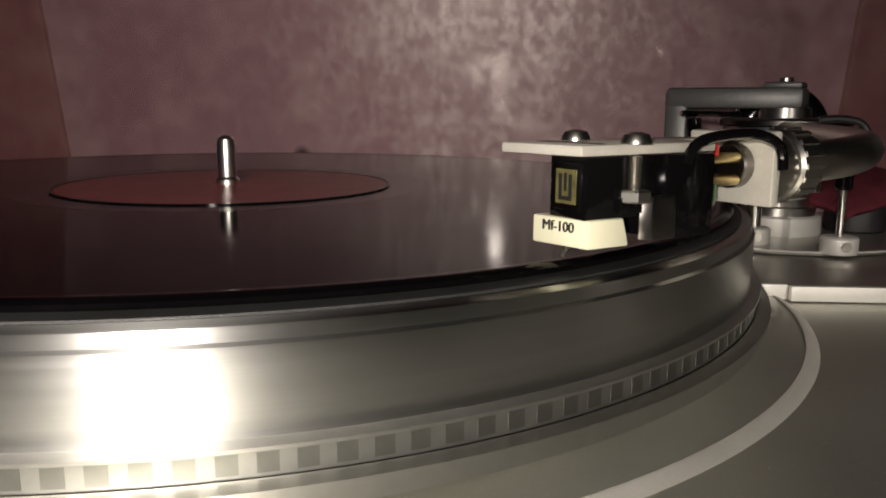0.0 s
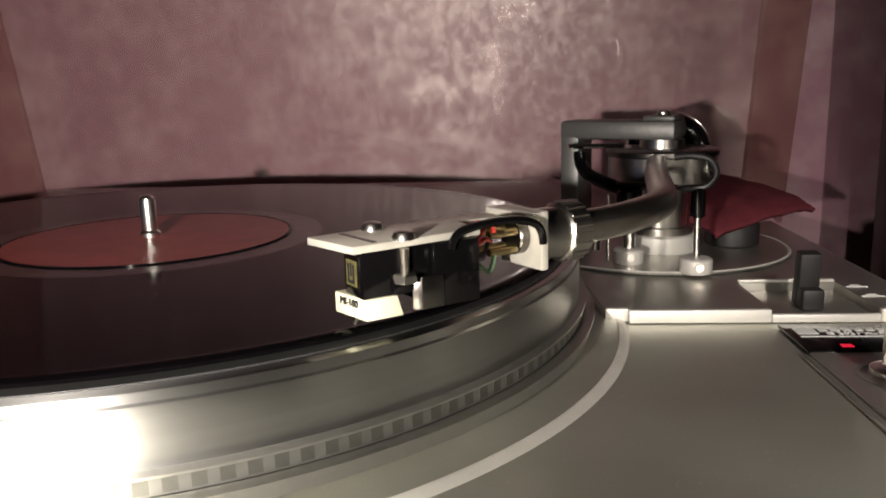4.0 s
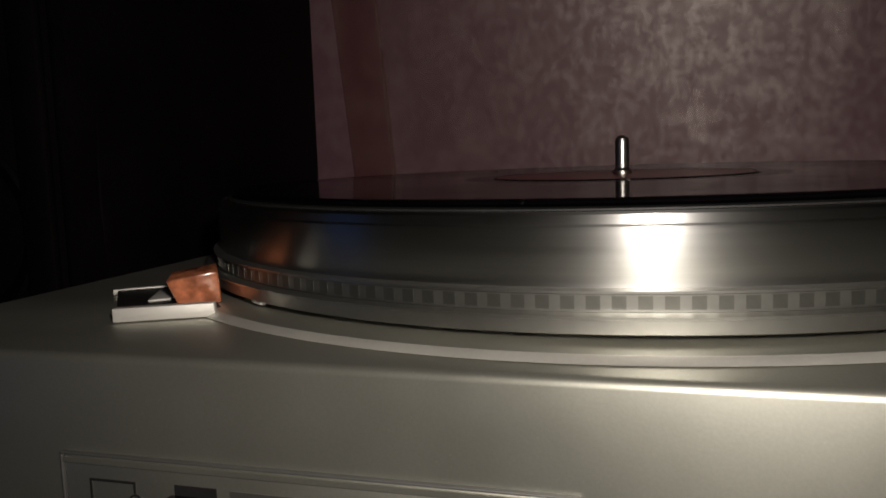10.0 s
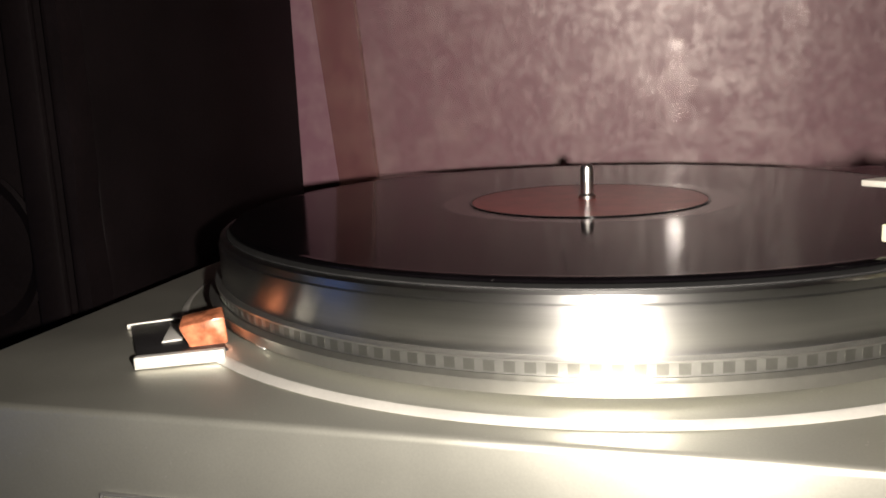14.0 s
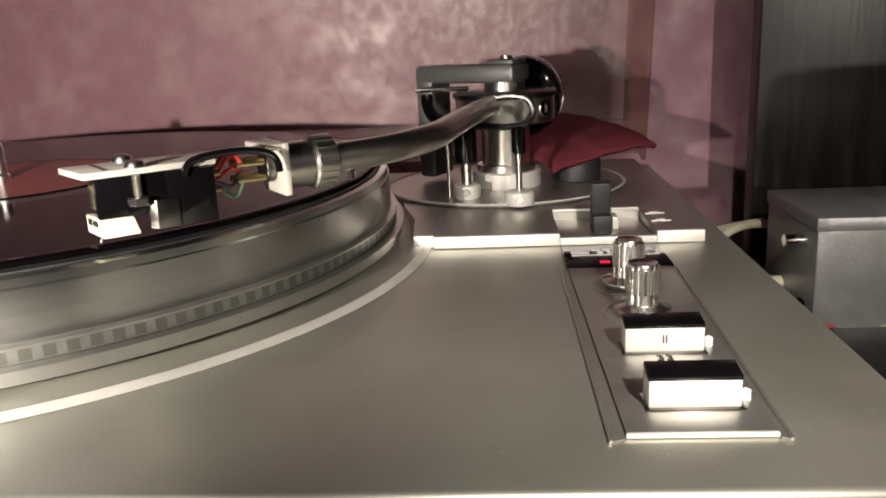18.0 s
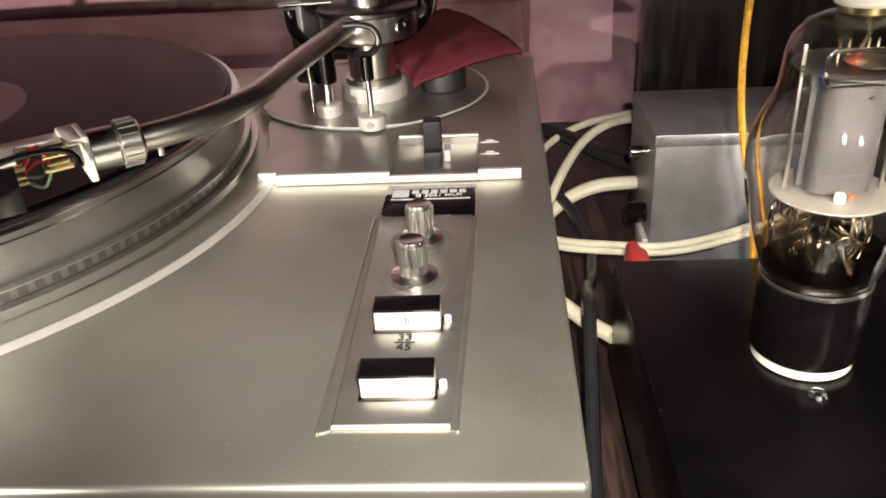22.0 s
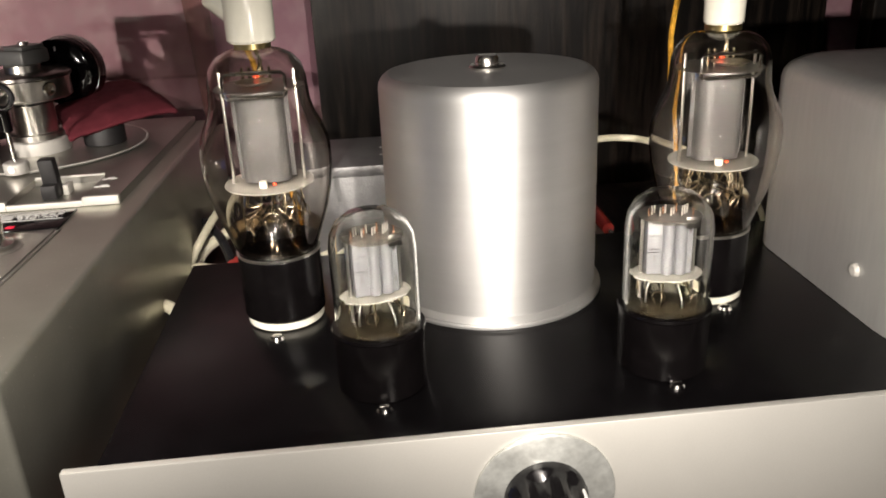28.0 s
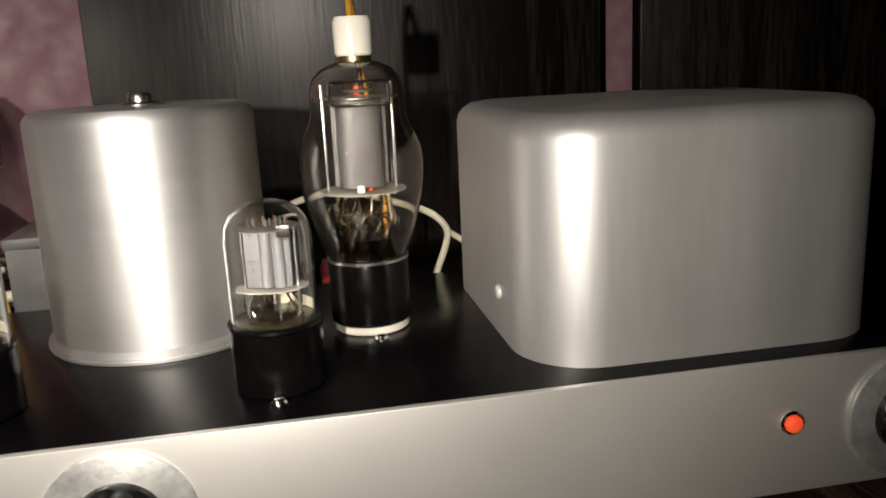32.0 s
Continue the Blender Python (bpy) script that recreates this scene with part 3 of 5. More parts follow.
def turntable():
    tt = thing("turntable", (0, 0, TABLE_Z), "silver record player with a polished platter, its lid open", "turntable")
    up = -TABLE_Z
    # plinth with a softly rounded rim
    body = prism([(-0.1872, PY0), (0.2868, PY0), (0.2918, PY1), (-0.1975, PY1)], 0.010, up, 0.0022, 3)
    part("plinth", body, SILVER, tt, "satin silver plinth")
    for x in (PX0 + 0.04, PX1 - 0.04):
        for y in (PY0 + 0.04, PY1 - 0.04):
            part("foot", turned(lathe([(0, 0), (0.014, 0), (0.016, 0.003), (0.016, 0.0098), (0, 0.0098)], 32), pose(x, y, 0)), RUBBER, tt)
    # raised plateau under the platter, joined to the raised arm deck
    deck = lathe([(0.0, up + 0.0002), (0.1720, up + 0.0002), (0.1696, up + 0.0014), (0.0, up + 0.0014)], 160)
    part("platter_deck", deck, SILVER, tt)
    part("deck_bevel", lathe([(0.1700, up + 0.0003), (0.1724, up + 0.0003), (0.1702, up + 0.0016), (0.1692, up + 0.00165)], 160), RING, tt, "bright bevelled ring")
    z0, z1 = up + 0.0002, up + 0.0046
    part("arm_deck", prism([(0.1655, -0.0035), (0.2225, -0.0035), (0.2225, 0.0340), (0.2595, 0.0340), (0.2595, -0.0035), (0.2775, -0.0035), (0.2815, 0.178), (0.155, 0.178), (0.155, 0.06), (0.163, 0.03)], z0, z1), PLATE, tt)
    for x0, x1, y in ((0.1655, 0.1735, -0.0038), (0.1735, 0.2225, -0.0064), (0.2595, 0.2775, -0.0064)):
        part("deck_edge", prism([(x0, y), (x1, y), (x1, y + 0.0026), (x0, y + 0.0026)], z0 + 0.0001, z1 + 0.0004, 0.0005), BEVEL, tt, "bright bevelled edge")
    part("deck_edge", box(0.2226, 0.2594, -0.0064, -0.0040, z0 + 0.0001, z0 + 0.0030, 0.0004), BEVEL, tt)
    # cue lever well
    part("lever_well", box(0.2226, 0.2594, -0.0039, 0.0338, z0, z0 + 0.0012, 0.0003), PLATE, tt)
    part("well_edge", box(0.2226, 0.2594, 0.0342, 0.0366, z1, z1 + 0.0012, 0.0004), BEVEL, tt)
    lever = part("cue_lever", join(box(0.2364, 0.2442, 0.0038, 0.0110, z0 + 0.0013, z0 + 0.0090, 0.0010), turned(box(-0.0039, 0.0039, -0.0032, 0.0032, 0, 0.0205, 0.0010), pose(0.2402, 0.0128, z0 + 0.0013, 6))), BLACKMATT, tt, "black cue lever")
    part("lever_tab", box(0.2445, 0.2475, 0.012, 0.0205, z0 + 0.0013, z0 + 0.0066, 0.0006), BEVEL, lever)
    for y in (0.0265, 0.0125):
        part("deck_mark", box(0.2605, 0.2685, y - 0.0006, y + 0.0004, z1, z1 + 0.0003), PRINT, tt)
        part("deck_mark", box(0.2630, 0.2665, y + 0.0016, y + 0.0028, z1, z1 + 0.0003), PRINT, tt)
    # control strip
    strip = part("control_strip", prism([(0.2236, -0.1598), (0.2538, -0.1598), (0.2577, -0.0405), (0.2226, -0.0405)], up + 0.0002, up + 0.0012, 0.0003), PLATE, tt, "silver control strip")
    part("strip_groove", prism([(0.2206, -0.1622), (0.2233, -0.1612), (0.2223, -0.0405), (0.2205, -0.0405)], up + 0.0001, up + 0.0005), GROOVE, strip)
    part("strip_lip", prism([(0.2197, -0.1626), (0.2205, -0.1626), (0.2204, -0.0405), (0.2197, -0.0405)], up + 0.0001, up + 0.0009, 0.0002), PLATE, strip)
    part("strip_groove", prism([(0.2538, -0.1612), (0.2551, -0.1618), (0.2590, -0.0405), (0.2577, -0.0405)], up + 0.0001, up + 0.0005), GROOVE, strip)
    part("strip_lip", prism([(0.2552, -0.1622), (0.2560, -0.1622), (0.2599, -0.0405), (0.2591, -0.0405)], up + 0.0001, up + 0.0009, 0.0002), PLATE, strip)
    part("strip_edge", box(0.2234, 0.2537, -0.1608, -0.1599, up + 0.0002, up + 0.0012, 0.0002), BEVEL, strip)
    badge = part("name_panel", prism([(0.2222, -0.0404), (0.2586, -0.0404), (0.2588, -0.0122), (0.2224, -0.0122)], up + 0.0002, up + 0.0016, 0.0004), BLACK, tt, "gloss black name panel with white print")
    zt = up + 0.0017
    part("mark", box(0.2252, 0.2318, -0.0240, -0.0178, zt, zt + 0.0002), PRINT, badge)
    for k in range(6):
        part("name_bar", box(0.2330 + k * 0.0038, 0.2358 + k * 0.0038, -0.0208, -0.0180, zt, zt + 0.0002), PRINT, badge)
    lettering("model_lettering", "G 2021 Hi-Fi", 0.0036, pose(0.2438, -0.0230, zt), PRINT, badge)
    part("rule", box(0.2250, 0.2565, -0.0268, -0.0263, zt, zt + 0.0002), PRINT, badge)
    part("speed_display", box(0.2340, 0.2375, -0.0372, -0.0346, zt, zt + 0.0002), REDLED, badge, "lit red display digits")
    zs = up + 0.0013
    for x, y in ((0.2396, -0.0620), (0.2392, -0.0888)):
        kn = part("pitch_knob", turned(lathe([(0, 0), (0.0078, 0), (0.0082, 0.0008), (0.0080, 0.0022), (0.0056, 0.0030), (0.0048, 0.0034), (0.0046, 0.0038), (0.0045, 0.0142), (0.0041, 0.0152), (0.0036, 0.0149), (0, 0.0147)], 40), pose(x, y, zs)), KNOBMETAL, tt, "chrome knurled knob")
        for k in range(20):
            a = 2 * math.pi * k / 20
            part("knob_rib", turned(box(0.0044, 0.0050, -0.00035, 0.00035, 0.0068, 0.0139), pose(x, y, zs, 0, 0, math.degrees(a))), KNOBMETAL, kn, smooth=0)
        part("knob_dial", turned(lathe([(0.0105, 0), (0.0114, 0), (0.0114, 0.0002), (0.0105, 0.0002)], 40), pose(x, y, zs)), PLATE, tt)
    for y in (-0.1152, -0.1466):
        but = part("push_button", turned(box(-0.0098, 0.0098, -0.0034, 0.0034, 0, 0.0066, 0.0005), pose(0.2395, y, zs)), BEVEL, tt, "bright push button with a dark top")
        part("button_top", turned(box(-0.0099, 0.0099, -0.0034, 0.0035, 0, 0.0014, 0.0004), pose(0.2395, y, zs + 0.0067, 7)), BLACK, but, "black cap")
        part("button_bezel", box(0.2290, 0.2500, y - 0.0044, y + 0.0042, zs - 0.0002, zs + 0.0004, 0.0002), DARKMETAL, but)
        part("button_lamp", turned(lathe([(0, 0), (0.0011, 0), (0.0011, 0.0022), (0, 0.0028)], 12), pose(0.2513, y + 0.001, zs)), PRINT, but)
    lettering("speed_lettering", "33", 0.0046, pose(0.2390, -0.1220, zs), INK, tt)
    lettering("speed_lettering", "45", 0.0046, pose(0.2390, -0.1268, zs), INK, tt)
    part("speed_rule", box(0.2362, 0.2420, -0.12455, -0.12425, zs, zs + 0.0002), INK, tt)
    lettering("speed_mark", "II", 0.0030, pose(0.2395, -0.11865, zs + 0.0036, 90), INK, tt)
    # front name plate with the mains switch
    fy = PY0 - 0.0006
    zb = up - 0.0238
    fp = part("front_plate", box(-0.1140, 0.0045, fy - 0.0006, PY0 + 0.0005, up - 0.052, zb, 0.0004), SILVER, tt)
    for b in ((-0.1152, 0.0057, zb, zb + 0.0006), (-0.1152, 0.0057, up - 0.0528, up - 0.0520), ):
        part("plate_edge", box(b[0], b[1], fy - 0.0008, PY0 + 0.0004, b[2], b[3], 0.0002), GREYCAST, fp)
    part("plate_edge", box(-0.1152, -0.1146, fy - 0.0008, PY0 + 0.0004, up - 0.052, zb, 0.0002), GREYCAST, fp)
    part("plate_edge", box(0.0050, 0.0056, fy - 0.0008, PY0 + 0.0004, up - 0.052, zb, 0.0002), GREYCAST, fp)
    part("plate_lip", box(-0.1140, 0.0045, fy - 0.0012, fy - 0.0007, zb - 0.0016, zb - 0.0004), SILVER, fp)
    for b in ((-0.1072, -0.0948, zb - 0.0056, zb - 0.0051), (-0.1072, -0.1067, zb - 0.020, zb - 0.0056), (-0.0953, -0.0948, zb - 0.0078, zb - 0.0056)):
        part("switch_line", box(b[0], b[1], fy - 0.0009, fy - 0.0006, b[2], b[3]), INK, fp)
    part("switch_ring", turned(turned(lathe([(0.0014, 0), (0.0018, 0), (0.0018, 0.0003), (0.0014, 0.0003)], 24), RX90), pose(-0.0950, fy - 0.0006, zb - 0.0098)), INK, fp)
    part("switch_tick", box(-0.09515, -0.09485, fy - 0.0009, fy - 0.0006, zb - 0.0108, zb - 0.0088), INK, fp)
    sw = part("switch_well", box(-0.0845, -0.0738, fy - 0.0008, fy - 0.0006, zb - 0.0180, zb - 0.0048), BLACKMATT, fp)
    part("mains_switch", box(-0.0855, -0.0745, fy - 0.006, fy - 0.0009, zb - 0.0175, zb - 0.0068, 0.0008), BLACK, sw, "black mains switch")
    part("name_field", box(-0.0705, 0.0015, fy - 0.0008, fy - 0.0006, zb - 0.024, zb - 0.0050), PLATE, fp)
    for k in range(5):
        part("name_bar", box(-0.0655 + k * 0.0085, -0.0590 + k * 0.0085, fy - 0.0011, fy - 0.0008, zb - 0.0150, zb - 0.0080, 0.0001), INK, fp)
    # strobe lamp housing
    st = part("strobe_plate", prism([(-0.1240, -0.1478), (-0.1030, -0.1300), (-0.1330, -0.0930), (-0.1555, -0.1085)], up + 0.0002, up + 0.0018, 0.0003), BLACKMATT, tt, "dark strobe lamp plate with a bright edge")
    part("strobe_edge", prism([(-0.1240, -0.1500), (-0.1000, -0.1378), (-0.1012, -0.1348), (-0.1250, -0.1468)], up + 0.0003, up + 0.0042, 0.0004), BEVEL, st)
    part("strobe_edge", prism([(-0.1560, -0.1100), (-0.1410, -0.0975), (-0.1420, -0.0960), (-0.1572, -0.1085)], up + 0.0003, up + 0.0022, 0.0003), BEVEL, st)
    part("strobe_mask", prism([(-0.1390, -0.1080), (-0.1290, -0.1280), (-0.1240, -0.1240), (-0.1330, -0.1030)], up + 0.0019, up + 0.0026, 0.0002), BEVEL, st)
    prismo = prism([(-0.0070, -0.0048), (0.0068, -0.0058), (0.0072, 0.0045), (-0.0052, 0.0058)], 0, 0.0098, 0.0009)
    for v in prismo.verts:
        v.co.x += 0.25 * (0.006 - v.co.z) * (1 if v.co.x < 0 else -0.3)
    part("strobe_lamp", turned(prismo, pose(-0.1150, -0.1225, up + 0.0012, 7, -9, 34)), ORANGE, st, "faceted orange strobe lamp")
    part("felt_tab", turned(box(-0.0032, 0.0032, -0.0010, 0.0010, 0, 0.0012, 0.0003), pose(-0.0912, -0.1290, up + 0.0026, 0, 0, -38)), PRINT, tt, "small white tab under the platter")
    # platter
    pl = part("platter", lathe([(0.0, up + 0.0041), (0.1556, up + 0.0041), (0.1568, up + 0.0045), (0.1568, up + 0.0082), (0.1545, up + 0.0086)], 200), RIM, tt, "polished aluminium platter")
    part("skirt_lip", lathe([(0.1569, up + 0.0075), (0.1577, up + 0.0078), (0.1577, up + 0.0084), (0.1560, up + 0.0087), (0.1545, up + 0.0087)], 200), RIM, pl)
    part("strobe_band", lathe([(0.1535, up + 0.0086), (0.1541, up + 0.0087), (0.1541, up + 0.0127), (0.1530, up + 0.0128)], 200), DOTGAP, pl)
    part("band_lip", lathe([(0.1530, up + 0.01275), (0.1550, up + 0.01285), (0.1550, up + 0.0134), (0.1522, up + 0.0138)], 200), RIM, pl)
    part("platter_side", lathe([(0.1524, up + 0.0136), (0.1526, up + 0.0140), (0.1526, up + 0.0269), (0.1520, up + 0.0274), (0.1518, up + 0.0295), (0.1512, up + 0.0299), (0.0, up + 0.0299)], 240), ALU, pl, "mirror turned aluminium side")
    dot = part("strobe_dot", box(0.1536, 0.15415, -0.0015, 0.0015, 0.0093, 0.0123), STROBEDOT, pl, smooth=0)
    dot.matrix_basis = pose(0, 0, up)
    for k in range(1, 180):
        more = new("strobe_dot", dot.data)
        more.parent, more.matrix_basis = pl, pose(0, 0, up, 0, 0, k * 2.0)
    part("platter_mat", lathe([(0.0, up + 0.0300), (0.1490, up + 0.0300), (0.1494, up + 0.0302), (0.1494, up + 0.0306), (0.1485, up + 0.0308), (0.0, up + 0.0308)], 160), RUBBER, pl)
    part("spindle", lathe([(0.0036, up + 0.0298), (0.0036, up + 0.0342), (0.0027, up + 0.0352), (0.0028, up + 0.0450), (0.0025, up + 0.0468), (0.0015, up + 0.0478), (0, up + 0.0481)], 32), SPINDLE, pl, "chrome spindle")
    pl.matrix_basis = Matrix.Translation((0, 0, up)) @ pose(0, 0, 0, 0.45) @ Matrix.Translation((0, 0, -up + 0.0004)) @ Matrix.Diagonal((1.02, 1.02, 1, 1))
    return tt


def record():
    r = thing("vinyl_record", (0, 0, 0.0314), "black vinyl record with a red label lying on the platter", "record")
    prof = [(0.0037, 0.0), (0.1495, 0.0), (0.1505, 0.0006), (0.1505, 0.0012), (0.1492, 0.0018), (0.1470, 0.00155)]
    x = 0.1465
    while x > 0.062:
        prof += [(x, 0.00152), (x - 0.0009, 0.00148)]
        x -= 0.0018
    prof += [(0.0610, 0.0013), (0.0520, 0.0013), (0.0505, 0.0016), (0.0037, 0.0016)]
    r.matrix_basis = pose(0, 0, 0.0314, 0.45)
    part("disc", lathe(prof, 220), VINYL, r)
    part("label", lathe([(0.0037, 0.00165), (0.0037, 0.0018), (0.0498, 0.0018), (0.0500, 0.00165)], 120), LABEL, r, "faded red paper label")
    part("run_out", lathe([(0.0513, 0.0013), (0.0513, 0.00142), (0.0625, 0.00152), (0.0627, 0.0013)], 120), RUNOUT, r, "smooth paler run-out ring round the label")
    part("label_ring", lathe([(0.0504, 0.00162), (0.0504, 0.0019), (0.0512, 0.0019), (0.0512, 0.0014)], 120), VINYL, r)
    return r


turntable()
record()


def dust_lid():
    """The acrylic lid stands open on its hinges; its hollow side looks forward."""
    lid = thing("dust_lid", (0.0, 0.262, 0.019), "clear smoked acrylic lid standing open, smeared and scratched", "lid")
    lid.matrix_basis = pose(0, 0.262, 0.019, 12.5)
    x0, x1, d, h, w = -0.192, 0.290, 0.078, 0.36, 0.003
    pan = part("lid_panel", box(x0, x1, -w, 0, 0, h, 0.0008), LID, lid)
    sides = [part("lid_side", box(x0, x0 + w, -d, -w - 0.0002, 0, h, 0.0006), LIDEDGE, lid),
             part("lid_side", box(x1 - w, x1, -d, -w - 0.0002, 0, h, 0.0006), LIDEDGE, lid),
             part("lid_foot_wall", box(x0 + w + 0.0002, x1 - w - 0.0002, -d + 0.012, -w - 0.0002, 0, w, 0.0006), LID, lid),
             part("lid_front_wall", box(x0 + w + 0.0002, x1 - w - 0.0002, -d, -w - 0.0002, h - w, h, 0.0006), LIDEDGE, lid)]
    for o in [pan] + sides:
        o.visible_shadow = False
    for x in (x0 + 0.06, x1 - 0.06):
        part("hinge", box(x - 0.02, x + 0.02, -0.072, -0.045, -0.014, -0.0005, 0.002), BLACKMATT, lid)


dust_lid()


# ---- tonearm ----
def tonearm():
    px, py, base = 0.2040, 0.0995, 0.0047
    arm = thing("tonearm", (px, py, base), "chrome tonearm resting on the record, with counterweight and lift posts", "tonearm")
    L = lambda x, y, z: (x - px, y - py, z - base)
    part("arm_plate", lathe([(0, 0), (0.0605, 0), (0.0617, 0.0004), (0.0612, 0.0012), (0, 0.0012)], 120, pose(-0.001, 0.0085, 0)), PLATE, arm, "round silver base plate")
    part("plate_ring", lathe([(0.0606, 0.0010), (0.0617, 0.0012), (0.0610, 0.0018), (0.0600, 0.0014)], 120, pose(-0.001, 0.0085, 0)), BEVEL, arm)
    part("collar", lathe([(0, 0.0012), (0.0172, 0.0012), (0.0175, 0.0018), (0.0172, 0.0085), (0.0165, 0.0092), (0, 0.0092)], 64), BEVEL, arm, "pale pillar collar")
    part("pillar", lathe([(0.0148, 0.0090), (0.0148, 0.0125), (0.0122, 0.0130), (0.0122, 0.0300), (0.0128, 0.0304), (0, 0.0304)], 64), STEEL, arm)
    hub = part("bearing_housing", lathe([(0, 0.0335), (0.0236, 0.0335), (0.0246, 0.0344), (0.0246, 0.0455), (0.0238, 0.0464), (0.0105, 0.0464), (0.0100, 0.0530), (0, 0.0530)], 72), STEEL, arm, "steel bearing housing")
    part("pivot_neck", lathe([(0.0100, 0.0300), (0.0100, 0.0340)], 48), DARKMETAL, arm)
    part("housing_cap", lathe([(0.0254, 0.0456), (0.0260, 0.0462), (0.0258, 0.0480), (0.0245, 0.0488), (0.0120, 0.0490), (0, 0.0490)], 72), DARKMETAL, hub)
    sc = turned(lathe([(0, 0), (0.0038, 0), (0.0040, 0.0006), (0.0034, 0.0012), (0.0022, 0.0012), (0.0020, 0.0002), (0, 0.0002)], 28), RX90)
    part("bearing_screw", turned(sc, pose(0.0182, -0.0164, 0.0405, 0, 0, 48)), CHROME, hub, "hollow bearing screw")
    # bridge over the housing
    ym = pose(0.003, 0.004, 0.0025, 0, 0, -27)
    br = part("yoke", turned(join(box(-0.0500, -0.0400, -0.010, 0.010, 0.0012, 0.0560, 0.002), box(-0.0500, 0.0065, -0.0105, 0.0105, 0.0500, 0.0590, 0.0022)), ym), GREYCAST, arm, "grey cast yoke over the bearing")
    part("yoke_screw", turned(rod(0.0030, 0.0612, 0.0630, 20), ym @ pose(-0.002, 0.0, 0)), STEEL, br)
    part("yoke_step", turned(box(-0.0095, 0.0055, -0.0085, 0.0085, 0.0586, 0.0612, 0.001), ym), GREYCAST, br)
    # arm tube
    tube = [L(0.1500, -0.0685, 0.0462), L(0.1600, -0.0610, 0.0466), L(0.1700, -0.0500, 0.0472), L(0.1785, -0.0330, 0.0478), L(0.1832, -0.0060, 0.0482),
            L(0.1888, 0.0300, 0.0482), L(0.1960, 0.0690, 0.0482), L(0.1995, 0.0895, 0.0482)]
    part("arm_tube", pipe(tube, 0.0046, 20, 8), ARMTUBE, arm, "bent steel arm tube")
    u = Vector((0.81, 0.586, 0)).normalized()
    cm = Matrix.Translation(Vector(L(0.1345, -0.0785, 0.0458)) + u * 0.0012) @ u.to_track_quat("Z", "Y").to_matrix().to_4x4()
    part("arm_socket", turned(lathe([(0, 0), (0.0064, 0), (0.0068, 0.0005), (0.0068, 0.0085), (0.0064, 0.0090), (0, 0.0090)], 40), cm), STEEL, arm)
    nut = part("locking_nut", turned(lathe([(0, 0.0091), (0.0070, 0.0091), (0.0077, 0.0097), (0.0077, 0.0158), (0.0068, 0.0166), (0, 0.0166)], 48), cm), STEEL, arm, "knurled locking nut")
    for k in range(18):
        part("nut_rib", turned(box(0.0074, 0.0082, -0.0006, 0.0006, 0.0098, 0.0156, 0.0001), cm @ pose(0, 0, 0, 0, 0, k * 20)), STEEL, nut, smooth=0)
    part("socket_pin", turned(rod(0.0011, 0, 0.003, 12), Matrix.Translation(L(0.1545, -0.0668, 0.0395))), CHROME, arm)
    # counterweight behind
    ax = Vector((0.20, 0.98, 0.02)).normalized()
    wm = Matrix.Translation(L(0.2110, 0.1200, 0.0470)) @ ax.to_track_quat("Z", "Y").to_matrix().to_4x4()
    part("rear_shaft", turned(rod(0.0055, -0.004, 0.012, 24), wm), DARKMETAL, arm)
    cw = part("counterweight", turned(lathe([(0, 0.0100), (0.0120, 0.0100), (0.0130, 0.0092), (0.0170, 0.0092), (0.0206, 0.0112), (0.0212, 0.0135), (0.0212, 0.0190), (0.0203, 0.0196), (0.0203, 0.0206), (0.0212, 0.0212), (0.0212, 0.0290), (0.0198, 0.0312), (0.0, 0.0312)], 72), wm), BLACK, arm, "gloss black counterweight")
    part("weight_band", turned(lathe([(0.0204, 0.0197), (0.0214, 0.0199), (0.0214, 0.0204), (0.0204, 0.0206)], 72), wm), CHROME, cw)
    for a in (60, 95):
        part("weight_mark", turned(box(0.0140, 0.0165, -0.0004, 0.0004, 0.0086, 0.0091), wm @ pose(0, 0, 0, 0, 0, a)), PRINT, cw, smooth=0)
    # anti-skate arm
    part("side_weight", pipe([L(0.1655, 0.0935, 0.0530), L(0.1660, 0.0920, 0.0475), L(0.1690, 0.0860, 0.0430), L(0.1760, 0.0770, 0.0400), L(0.1830, 0.0700, 0.0375)], 0.0030, 14), BLACK, arm)
    part("side_pin", pipe([L(0.160, 0.093, 0.0555), L(0.186, 0.099, 0.0550)], 0.0012, 10), CHROME, arm)
    # lift and rest posts
    for x, y, top, blk, r in ((0.1846, 0.0687, 0.0360, (0.0225, 0.0385, 0.0056), 0.0028), (0.2089, 0.0478, 0.0330, (0.0290, 0.0410, 0.0030), 0.0014)):
        bx, by, _ = L(x, y, 0)
        ft = part("post_foot", turned(lathe([(0, 0.0012), (0.0062, 0.0012), (0.0066, 0.0018), (0.0066, 0.0068), (0.0058, 0.0075), (0, 0.0075)], 36), pose(bx, by, 0)), BEVEL, arm, "pale post foot with a grub screw")
        part("grub_screw", turned(turned(rod(0.0018, 0, 0.0008, 16), RX90), pose(bx, by - 0.0062, 0.0045)), STEEL, ft)
        part("post", turned(rod(r, 0.0070, top - base + 0.002, 20), pose(bx, by, 0)), CHROME, arm, "chrome post")
        part("post_sleeve", turned(rod(blk[2], blk[0] - base, blk[1] - base, 28, 0.0006), pose(bx, by, 0)), BLACK, arm, "black post sleeve")
    part("thin_post", turned(rod(0.0009, 0.0012, 0.031, 12), pose(*L(0.1760, 0.0720, base)[:2], 0)), CHROME, arm)
